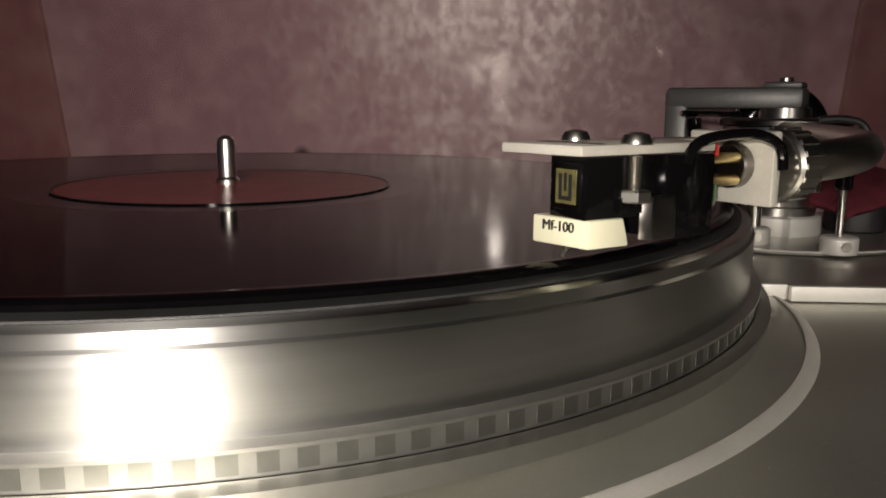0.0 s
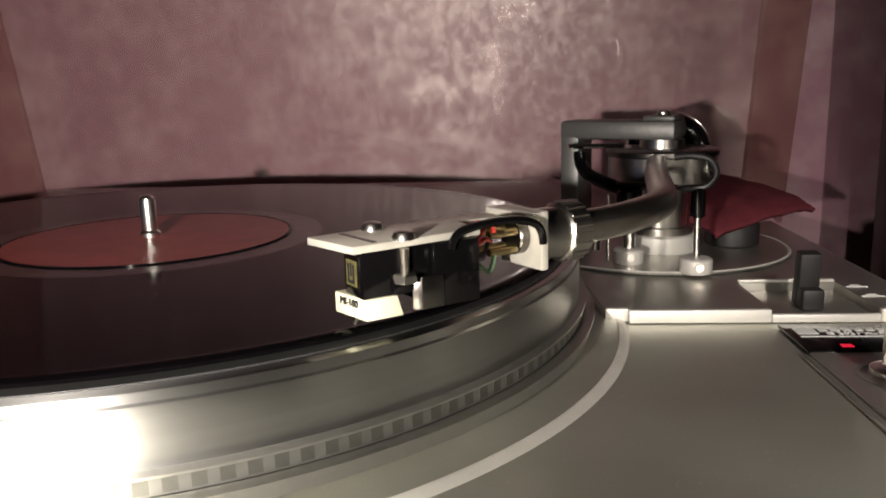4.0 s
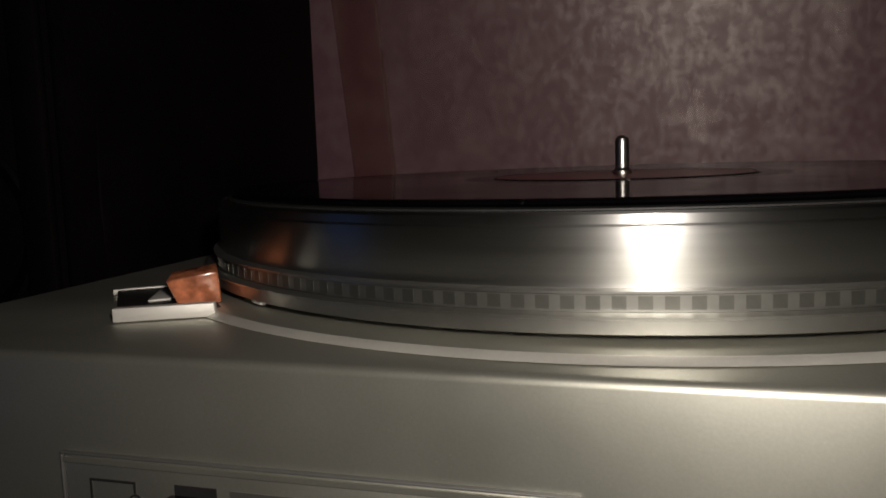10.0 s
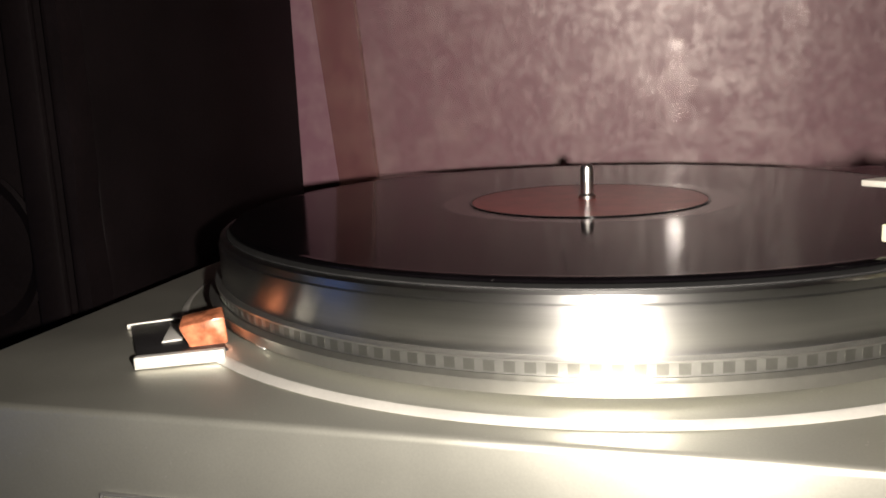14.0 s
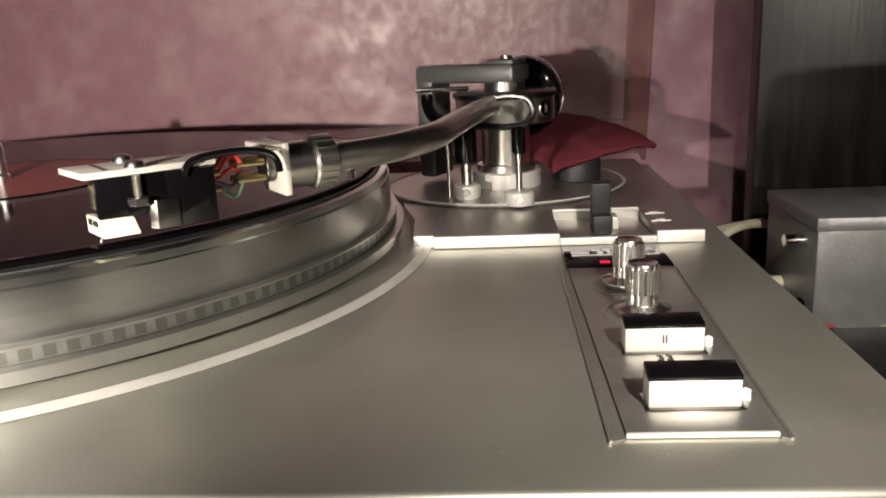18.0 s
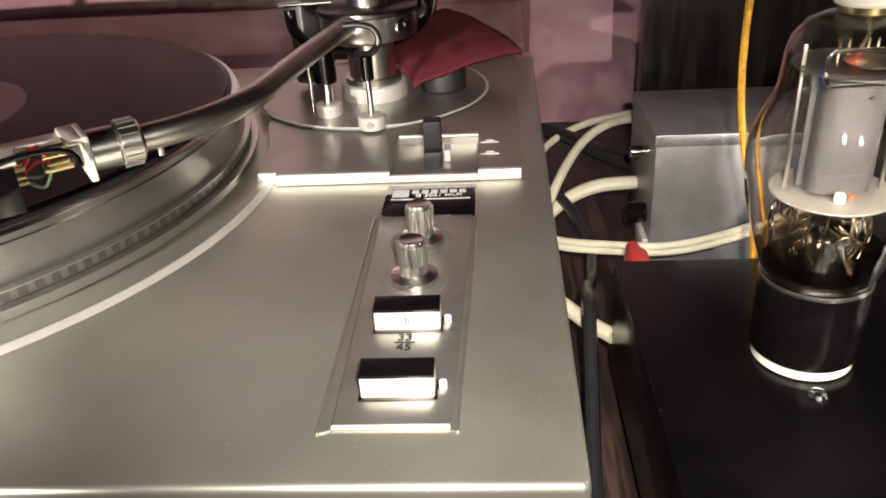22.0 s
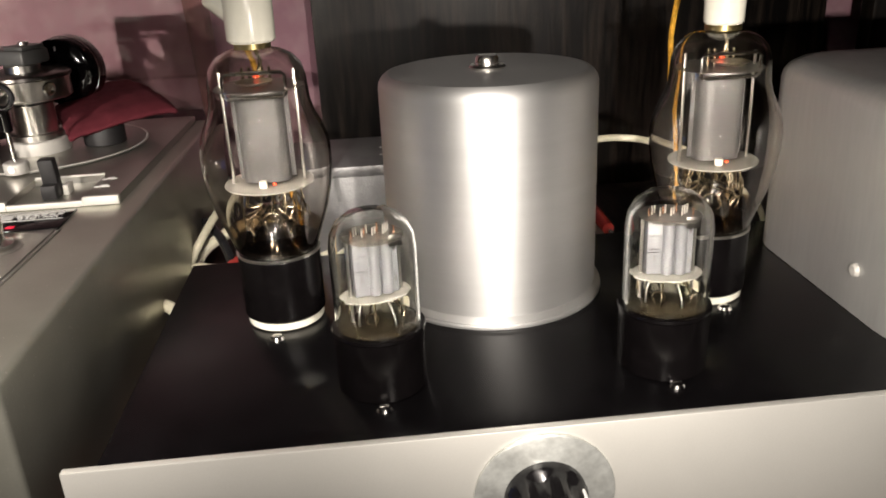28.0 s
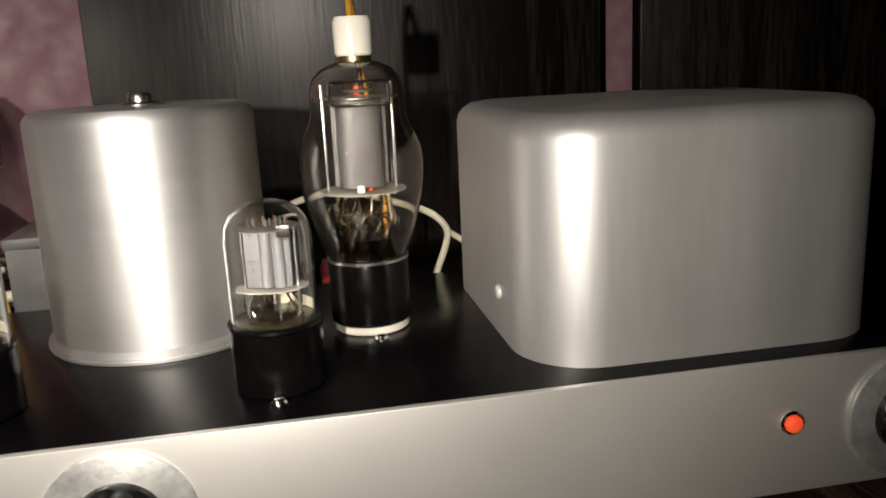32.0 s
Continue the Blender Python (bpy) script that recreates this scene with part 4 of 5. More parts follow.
    # open clip of the arm rest
    part("arm_rest", pipe([L(0.2020, 0.0490, 0.0405), L(0.2060, 0.0475, 0.0410), L(0.2120, 0.0470, 0.0420), L(0.2155, 0.0475, 0.0470), L(0.2130, 0.0485, 0.0525), L(0.2060, 0.0500, 0.0540), L(0.1995, 0.0510, 0.0535)], 0.0015, 10), BLACKCABLE, arm, "open wire arm rest")
    part("lift_bar", pipe([L(0.1770, 0.0740, 0.0395), L(0.1846, 0.0690, 0.0398), L(0.2030, 0.0600, 0.0395)], 0.0016, 10), DARKMETAL, arm)
    return arm


def headshell():
    """Headshell with its cartridge; local x runs forward from the arm, y to the near side."""
    cx, cy = 0.1345, -0.0785
    u, w = Vector((0.81, 0.586, 0)).normalized(), Vector((0.586, -0.81, 0)).normalized()
    hs = thing("headshell", (cx, cy, 0.0358), "pale alloy headshell carrying a black cartridge with an ivory stylus guard", "headshell")
    m = Matrix(((-u.x, w.x, 0, 0), (-u.y, w.y, 0, 0), (0, 0, 1, 0), (0, 0, 0, 1)))
    z = lambda h: h - 0.0358

    def p(name, bm, material, parent=hs, label=""):
        bm = turned(bm, m)
        bmesh.ops.recalc_face_normals(bm, faces=bm.faces[:])
        return part(name, bm, material, parent, label)

    top = p("top_plate", prism([(0.0, -0.0087), (0.020, -0.0085), (0.0575, -0.0052), (0.0545, 0.0122), (0.0205, 0.0102), (0.0192, -0.0012), (0.0, -0.0015)], z(0.0500), z(0.0518), 0.0004), IVORYMETAL, hs, "pale alloy top plate")
    p("plate_groove", prism([(0.049, -0.004), (0.0502, -0.004), (0.0490, 0.0105), (0.0478, 0.0105)], z(0.05181), z(0.05195)), DARKMETAL, top)
    p("back_bracket", join(box(-0.0012, 0.0012, -0.0087, 0.0087, z(0.0382), z(0.0534), 0.0006), box(0.0, 0.006, -0.0086, 0.0086, z(0.0514), z(0.0533), 0.0006)), IVORYMETAL, hs, "pale alloy rear bracket")
    p("terminal_block", turned(turned(rod(0.0046, 0, 0.0030, 28), RY90), pose(0.0013, 0.0, z(0.0462))), DARKMETAL, hs)
    for a, b, zz in ((-0.0025, 0.0025, 0.048), (0.0025, 0.0025, 0.048), (-0.0025, 0.0025, 0.0435), (0.0025, 0.0025, 0.0435)):
        p("terminal_pin", turned(turned(rod(0.0011, 0, 0.0085, 12), RY90), pose(0.0045, a, z(zz))), GOLD, hs)
        p("cartridge_pin", turned(turned(rod(0.0009, 0, 0.006, 10), RY90), pose(0.0185, a + 0.003, z(zz - 0.001))), GOLD, hs)
    for (a, zz, mt, bow) in ((-0.0025, 0.048, REDWIRE, 0.003), (0.0025, 0.048, REDWIRE, 0.0035), (-0.0025, 0.0435, BLUEWIRE, -0.002), (0.0025, 0.0435, GREENWIRE, -0.004), (0.0005, 0.0458, REDWIRE, 0.0015), (-0.0008, 0.0452, BLUEWIRE, -0.003)):
        p("lead_wire", pipe([(0.011, a, z(zz)), (0.0145, a + 0.0025, z(zz + bow)), (0.019, a + 0.003, z(zz - 0.001))], 0.0006, 8), mt, hs)
    lift = pipe([(0.0295, 0.0114, z(0.0482)), (0.0288, 0.0119, z(0.0505)), (0.0262, 0.0122, z(0.0522)), (0.0190, 0.0124, z(0.0531)), (0.0115, 0.0124, z(0.0529)), (0.0062, 0.0124, z(0.0514)), (0.0042, 0.0124, z(0.0492)), (0.0036, 0.0124, z(0.0462))], 0.0010, 10)
    p("finger_lift", lift, BLACK, hs, "thin black finger lift")
    # cartridge
    ca = p("cartridge", join(box(0.0335, 0.0515, 0.0010, 0.0102, z(0.0392), z(0.0499), 0.0004), box(0.0215, 0.0340, -0.0045, 0.0112, z(0.0349), z(0.0499), 0.0005)), BLACK, hs, "gloss black cartridge body")
    win = p("front_window", box(0.05152, 0.0518, 0.0022, 0.0090, z(0.0408), z(0.0486), 0.0001), DARKMETAL, ca, "small gold emblem window")
    p("gold_field", box(0.05182, 0.05195, 0.0031, 0.0081, z(0.0418), z(0.0476)), EMBLEM, win)
    p("emblem_mark", join(box(0.05196, 0.0521, 0.0040, 0.0047, z(0.0430), z(0.0468)), box(0.05196, 0.0521, 0.0065, 0.0072, z(0.0430), z(0.0468)), box(0.05196, 0.0521, 0.0040, 0.0072, z(0.0424), z(0.0431)), box(0.05196, 0.0521, 0.0053, 0.0059, z(0.0440), z(0.0470))), INK, win)
    p("body_step", prism([(0.0310, 0.0104), (0.0395, 0.0104), (0.0375, 0.0118), (0.0318, 0.0118)], z(0.0352), z(0.0428), 0.0003), DARKMETAL, ca, "grey moulded step")
    p("side_rib", box(0.0395, 0.0445, 0.0103, 0.0112, z(0.0400), z(0.0430), 0.0002), BLACK, ca)
    for b in (-0.0029, 0.0122):
        s = p("mount_screw", turned(lathe([(0, 0.0518), (0.0026, 0.0518), (0.0026, 0.0524), (0.0021, 0.0534), (0.0010, 0.0538), (0, 0.0538)], 28), pose(0.0415, b - 0.0012, -0.0358)), STEEL, hs, "domed mounting screw")
        th = [(0, 0.0432)]
        for k in range(20):
            th += [(0.00095, 0.0433 + k * 0.00033), (0.00118, 0.0433 + k * 0.00033 + 0.00016)]
        p("screw_thread", turned(lathe(th + [(0, 0.0500)], 14), pose(0.0415, b - 0.0012, -0.0358)), STEEL, s)
        p("nut", turned(lathe([(0, 0.0420), (0.0026, 0.0420), (0.0029, 0.0423), (0.0029, 0.0438), (0.0026, 0.0441), (0, 0.0441)], 6), pose(0.0415, b - 0.0012, -0.0358)), STEEL, s)
    g = p("stylus_guard", prism([(0.0530, -0.0016), (0.0512, 0.0108), (0.0432, 0.0108), (0.0446, -0.0012)], z(0.0345), z(0.0394), 0.0004), IVORY, hs, "ivory stylus guard printed with a model number")
    for v in g.data.vertices:
        if v.co.z < z(0.0370):
            v.co += Vector((-u.x, -u.y, 0)) * (-0.0012 if (Vector(v.co).dot(Vector((-u.x, -u.y, 0))) < 0.048) else 0.0)
    d = Vector((-0.0018, 0.0124, 0)).normalized()
    n = Vector((d.y, -d.x, 0))
    loc = Vector((0.0520, 0.0043, z(0.0378))) + n * 0.0003
    tm = Matrix(((d.x, 0, n.x, loc.x), (d.y, 0, n.y, loc.y), (0, 1, 0, loc.z), (0, 0, 0, 1)))
    lettering("model_lettering", "Mf-100", 0.0025, m @ tm, INK, g)
    p("cantilever", pipe([(0.0430, 0.0046, z(0.0352)), (0.0500, 0.0046, z(0.0338)), (0.0512, 0.0046, z(0.0325))], 0.0004, 8, 4), STEEL, hs)
    return hs


tonearm()
headshell()


def cloth_puck():
    pk = thing("record_puck", (0.2400, 0.1080, 0.0060), "dark round adaptor puck on the arm deck", "puck")
    part("puck_body", lathe([(0, 0), (0.0120, 0), (0.0125, 0.0006), (0.0125, 0.0100), (0.0118, 0.0110), (0, 0.0110)], 48), BLACKMATT, pk)
    cl = thing("cleaning_cloth", (0.2415, 0.1340, 0.0178), "crumpled maroon dust cloth lying over the puck", "cloth")
    bm = bmesh.new()
    n = 36
    grid = {}
    for i in range(n + 1):
        for j in range(n + 1):
            a, b = i / n - 0.5, j / n - 0.5
            p, q = a + 0.5, b + 0.5
            x = (1 - p) * ((1 - q) * -0.014 + q * -0.042) + p * ((1 - q) * 0.043 + q * -0.002)
            y = (1 - p) * ((1 - q) * -0.050 + q * 0.006) + p * ((1 - q) * -0.013 + q * 0.053)
            x += 0.0015 * noise.noise((a * 5, b * 5, 8.0))
            y += 0.0015 * noise.noise((a * 5, b * 5, 3.0))
            rr = math.hypot(a + 0.05, b)
            zz = 0.0098 - 0.013 * rr ** 2 + 0.0016 * noise.noise((a * 4 + 3, b * 4, 0.4)) + 0.0005 * noise.noise((a * 16, b * 16, 2.0))
            zz += 0.0085 * (a + b) + 0.004
            edge = max(abs(a), abs(b))
            zz -= 0.0035 * max(0.0, edge - 0.40) / 0.10
            grid[i, j] = bm.verts.new((x, y, max(zz, -0.003 + 0.001 * noise.noise((a * 20, b * 20, 5)))))
    for i in range(n):
        for j in range(n):
            bm.faces.new((grid[i, j], grid[i + 1, j], grid[i + 1, j + 1], grid[i, j + 1]))
    sheet = part("cloth_sheet", bm, CLOTH, cl, smooth=80)
    so = sheet.modifiers.new("thickness", "SOLIDIFY")
    so.thickness = 0.0026


cloth_puck()


# ---- valve amplifier ----
AX0, AX1, AY0, AY1, AZ = 0.304, 0.775, -0.1905, -0.030, -0.0265


def amplifier():
    am = thing("amplifier", ((AX0 + AX1) / 2, (AY0 + AY1) / 2, TABLE_Z), "home-built valve amplifier with black chassis and silver front", "amplifier")
    ox, oy, oz = (AX0 + AX1) / 2, (AY0 + AY1) / 2, TABLE_Z
    X, Y, Z = (lambda x: x - ox), (lambda y: y - oy), (lambda h: h - oz)
    part("chassis", box(X(AX0 + 0.0098), X(AX1 - 0.0098), Y(AY0 + 0.0005), Y(AY1), Z(-0.0755), Z(AZ), 0.0008), BLACKTOP, am, "black powder-coated chassis")
    fp = part("front_panel", box(X(AX0), X(AX1), Y(AY0 - 0.003), Y(AY0), Z(-0.0765), Z(AZ + 0.0006), 0.0005), PANEL, am, "brushed silver front panel")
    for x in (AX0 + 0.03, AX1 - 0.03):
        for y in (AY0 + 0.03, AY1 - 0.03):
            part("foot", turned(lathe([(0, 0), (0.010, 0), (0.012, 0.002), (0.012, 0.0103), (0, 0.0103)], 28), pose(X(x), Y(y), 0)), RUBBER, am)

    def front(bm, x, h, y=AY0 - 0.003):
        return turned(turned(bm, RX90), pose(X(x), Y(y), Z(h)))

    def screw(x, h, y=AY0 - 0.003):
        s = part("panel_screw", front(lathe([(0, 0), (0.0036, 0), (0.0036, 0.0006), (0.0026, 0.0018), (0.0018, 0.0020), (0.0016, 0.0010), (0, 0.0010)], 24), x, h, y), DISC, fp)
        return s

    screw(0.3205, -0.0516)
    screw(AX1 - 0.0165, -0.0516)
    for x in (0.4535, 0.7240):
        part("knob_plate", front(lathe([(0, 0), (0.0230, 0), (0.0234, 0.0004), (0.0234, 0.0014), (0.0228, 0.0018), (0, 0.0018)], 80), x, -0.0512), DISC, am, "dull steel disc behind the knob")
        n = 84
        kb = bmesh.new()
        ringsv = []
        for zz, flute, rad in ((0.0019, 0.0, 0.0137), (0.0045, 0.0, 0.0137), (0.0055, 0.2, 0.0134), (0.0075, 1.0, 0.0132), (0.0180, 1.0, 0.0128), (0.0190, 0.85, 0.0119)):
            ringsv.append([kb.verts.new(((rad - flute * 0.0026 * (0.5 + 0.5 * math.cos(7 * 2 * math.pi * k / n))) * math.cos(2 * math.pi * k / n),
                                         (rad - flute * 0.0026 * (0.5 + 0.5 * math.cos(7 * 2 * math.pi * k / n))) * math.sin(2 * math.pi * k / n), zz)) for k in range(n)])
        for a, b in zip(ringsv, ringsv[1:]):
            for k in range(n):
                kb.faces.new((a[k], a[(k + 1) % n], b[(k + 1) % n], b[k]))
        kb.faces.new(ringsv[-1])
        bmesh.ops.recalc_face_normals(kb, faces=kb.faces[:])
        kn = part("volume_knob", front(kb, x, -0.0512), KNOBBLACK, am, "fluted black knob with a metal cap")
        kc = part("knob_cap", lathe([(0, 0.0191), (0.0080, 0.0191), (0.0084, 0.0194), (0.0084, 0.0197), (0.0080, 0.0200), (0, 0.0200)], 48), CAPMETAL, kn, "turned metal cap")
        kc.matrix_basis = Matrix.Translation((X(x), Y(AY0 - 0.003), Z(-0.0512))) @ RX90
        part("knob_pointer", front(turned(join(box(0.0088, 0.0117, -0.0006, 0.0006, 0.0191, 0.0196), box(0.0115, 0.0131, -0.0006, 0.0006, 0.0090, 0.0195)), pose(0, 0, 0, 0, 0, 32)), x, -0.0512), PRINT, kn)
    lamp = part("pilot_lamp", front(lathe([(0, 0.0), (0.0044, 0.0), (0.0046, 0.0006), (0.0040, 0.0014), (0.0036, 0.0014)], 32), 0.6785, -0.0490), CHROME, am)
    part("pilot_lens", front(lathe([(0.0034, 0.0010), (0.0031, 0.0024), (0.0020, 0.0032), (0, 0.0034)], 10), 0.6785, -0.0490), PILOT, lamp, "glowing red faceted pilot lens")

    def top_screw(x, y):
        s = part("chassis_screw", turned(lathe([(0, 0), (0.0028, 0), (0.0029, 0.0006), (0.0023, 0.0016), (0.0010, 0.0020), (0, 0.0020)], 20), pose(X(x), Y(y), Z(AZ + 0.0001))), CHROME, am, "small chrome screw")
        part("screw_slot", box(X(x) - 0.0016, X(x) + 0.0016, Y(y) - 0.0003, Y(y) + 0.0003, Z(AZ + 0.00195), Z(AZ + 0.0022)), DARKMETAL, s)

    for x, y in ((0.3628, -0.1170), (0.4035, -0.1745), (0.5031, -0.1765), (0.5429, -0.1240)):
        top_screw(x, y)
    return am


def blown(profile, wall=0.0007, n=72):
    """A hollow glass body with a real wall: the outline, and back inside it."""
    inner = []
    for i, (r, z) in enumerate(profile):
        (ra, za), (rb, zb) = profile[max(i - 1, 0)], profile[min(i + 1, len(profile) - 1)]
        d = math.hypot(rb - ra, zb - za)
        inner.append((max(r - (zb - za) / d * wall, 0.0), z + (rb - ra) / d * wall))
    bm = lathe(profile + inner[::-1] + [profile[0]], n)
    bmesh.ops.remove_doubles(bm, verts=bm.verts[:], dist=1e-6)
    bmesh.ops.recalc_face_normals(bm, faces=bm.faces[:])
    return bm


def power_valve(cap_r=0.0076, cap_h=0.0152):
    """A large shouldered glass valve on a black base, with a ceramic top cap; origin at its foot."""
    v = thing("power_valve", (0, 0, 0), "large glass valve on a black base with a white ceramic cap", "valve", "power valves")
    part("socket_ring", lathe([(0, 0), (0.0150, 0), (0.0156, 0.0006), (0.0156, 0.0030), (0.0148, 0.0036), (0, 0.0036)], 56), CERAMIC, v, "white ceramic socket ring")
    part("valve_base", lathe([(0, 0.0036), (0.0158, 0.0036), (0.0165, 0.0044), (0.0165, 0.0292), (0.0162, 0.0300), (0.0160, 0.0302)], 64), BAKELITE, v, "black valve base")
    part("base_rim", lathe([(0.0158, 0.0300), (0.0168, 0.0300), (0.0168, 0.0309), (0.0162, 0.0311)], 64), STEEL, v)
    b0 = 0.0295
    bulb = [(r, b0 + h) for r, h in ((0.0150, 0.0), (0.0165, 0.0030), (0.0190, 0.0100), (0.0219, 0.0185), (0.0241, 0.0275), (0.0250, 0.0350), (0.0252, 0.0410), (0.0245, 0.0465), (0.0224, 0.0522), (0.0202, 0.0568),
            (0.0191, 0.0610), (0.0187, 0.0660), (0.0184, 0.0700), (0.0172, 0.0745), (0.0140, 0.0782), (0.0095, 0.0804), (0.0062, 0.0812))]
    g = part("bulb", blown(bulb), GLASS, v, "clear glass bulb", smooth=60)
    g.visible_shadow = False
    part("getter_flash", lathe([(0.0136, b0 + 0.0006), (0.0152, b0 + 0.0030), (0.0164, b0 + 0.0055)], 64), GETTER, v, "dark getter film", smooth=60)
    part("getter_edge", lathe([(0.0164, b0 + 0.0056), (0.0185, b0 + 0.0112)], 64), GETTERTHIN, v, "brown fading edge of the getter film", smooth=60).visible_shadow = False
    part("stem", blown([(0.0130, b0 + 0.001), (0.0100, b0 + 0.008), (0.0060, b0 + 0.014), (0.0050, b0 + 0.0195), (0, b0 + 0.0205)], 0.0006, 32), STEM, v, smooth=60).visible_shadow = False
    part("cap_ring", lathe([(0.0062, b0 + 0.0806), (0.0068, b0 + 0.0808), (0.0068, b0 + 0.0830), (0.0060, b0 + 0.0832)], 40), BRASS, v)
    cap = part("top_cap", lathe([(0, b0 + 0.0831), (cap_r * 0.88, b0 + 0.0831), (cap_r * 0.97, b0 + 0.0840), (cap_r, b0 + 0.0831 + cap_h * 0.85), (cap_r * 0.9, b0 + 0.0829 + cap_h), (0.0, b0 + 0.0831 + cap_h)], 48), CERAMIC, v, "white ceramic cap")
    # mica discs
    part("mica_disc", lathe([(0, b0 + 0.0290), (0.0174, b0 + 0.0290), (0.0174, b0 + 0.0295), (0, b0 + 0.0295)], 48), MICA, v)
    part("mica_disc", lathe([(0, b0 + 0.0665), (0.0164, b0 + 0.0665), (0.0164, b0 + 0.0670), (0, b0 + 0.0670)], 48), MICATHIN, v)
    oval = [(0.0091 * math.copysign(abs(math.cos(t)) ** 0.6, math.cos(t)), 0.0068 * math.copysign(abs(math.sin(t)) ** 0.6, math.sin(t))) for t in [2 * math.pi * k / 36 for k in range(36)]]
    an = part("anode", prism(oval, b0 + 0.0308, b0 + 0.0655), ANODE, v, "grey metal anode box")
    for zz in (0.0362, 0.0610):
        part("anode_rib", prism([(x * 1.02, y * 1.02) for x, y in oval], b0 + zz, b0 + zz + 0.0004), ANODE, an)
    for side in (-1, 1):
        part("anode_wing", box(side * 0.0092 - 0.0016, side * 0.0092 + 0.0016, -0.0003, 0.0003, b0 + 0.0312, b0 + 0.0650), ANODE, an)
    part("anode_hole", turned(turned(rod(0.0007, 0, 0.0004, 12), RX90), pose(0.0030, -0.0066, b0 + 0.0590)), DARKMETAL, an)
    for x in (-0.0138, 0.0138):
        part("support_rod", box(x - 0.0005, x + 0.0005, -0.0004, 0.0004, b0 + 0.0290, b0 + 0.0725, 0.0001), STEEL, v, "pale flat support strip")
    # getter loop before the top
    part("getter_loop", pipe([(-0.0100, -0.0095, b0 + 0.0640), (0.0100, -0.0095, b0 + 0.0640), (0.0112, -0.0095, b0 + 0.0652), (0.0112, -0.0095, b0 + 0.0718), (0.0100, -0.0095, b0 + 0.0730), (-0.0100, -0.0095, b0 + 0.0730),
                               (-0.0112, -0.0095, b0 + 0.0718), (-0.0112, -0.0095, b0 + 0.0652), (-0.0100, -0.0095, b0 + 0.0640)], 0.0007, 8, curved=False), CHROME, v)
    part("getter_pan", lathe([(0, b0 + 0.0692), (0.0055, b0 + 0.0692), (0.0070, b0 + 0.0702)], 24, pose(0, -0.0090, 0)), STEEL, v)
    for x in (-0.0050, -0.0025, 0.0025, 0.0050):
        part("grid_post", turned(rod(0.0005, b0 + 0.0671, b0 + 0.0740, 8), pose(x, 0, 0)), WIRE, v)
    part("heater", turned(rod(0.0011, b0 + 0.0678, b0 + 0.0712, 10), pose(0, -0.001, 0)), HEATER, v, "red glowing heater")
    part("heater", turned(rod(0.0008, b0 + 0.0298, b0 + 0.0306, 10), pose(0.0026, -0.0072, 0)), HEATER, v)
    part("top_lead", pipe([(0, 0, b0 + 0.0700), (0.002, 0, b0 + 0.0760), (0, 0, b0 + 0.0812)], 0.0008, 8), WIRE, v)
    part("bead", turned(rod(0.0016, b0 + 0.0296, b0 + 0.0322, 14), pose(-0.0014, -0.0092, 0)), CERAMIC, v)
    rng = random.Random(7)
    for k in range(14):
        a = 2 * math.pi * k / 14 + 0.3
        rr, hh, ro = 0.0026 + 0.0016 * rng.random(), 0.0130 + 0.0105 * rng.random(), 0.0105 + 0.005 * rng.random()
        part("wire_loop", pipe([(ro * math.cos(a) - rr * math.sin(a) * math.cos(t), ro * math.sin(a) + rr * math.cos(a) * math.cos(t), b0 + hh + rr * math.sin(t)) for t in [radians(60 * j - 60) for j in range(6)]], 0.00035, 8, 4), WIRE, v)
    for k in range(14):
        a = 2 * math.pi * k / 14
        r0, r1 = 0.004 + 0.0012 * rng.random(), 0.0085 + 0.004 * rng.random()
        part("lead_wire", pipe([(r0 * math.cos(a), r0 * math.sin(a), b0 + 0.0190), (r1 * 1.1 * math.cos(a + 0.3), r1 * 1.1 * math.sin(a + 0.3), b0 + 0.0135 + 0.008 * rng.random()), (r1 * math.cos(a + 0.4), r1 * math.sin(a + 0.4), b0 + 0.0290)], 0.00042, 8, 5), WIRE, v)
    return v, cap


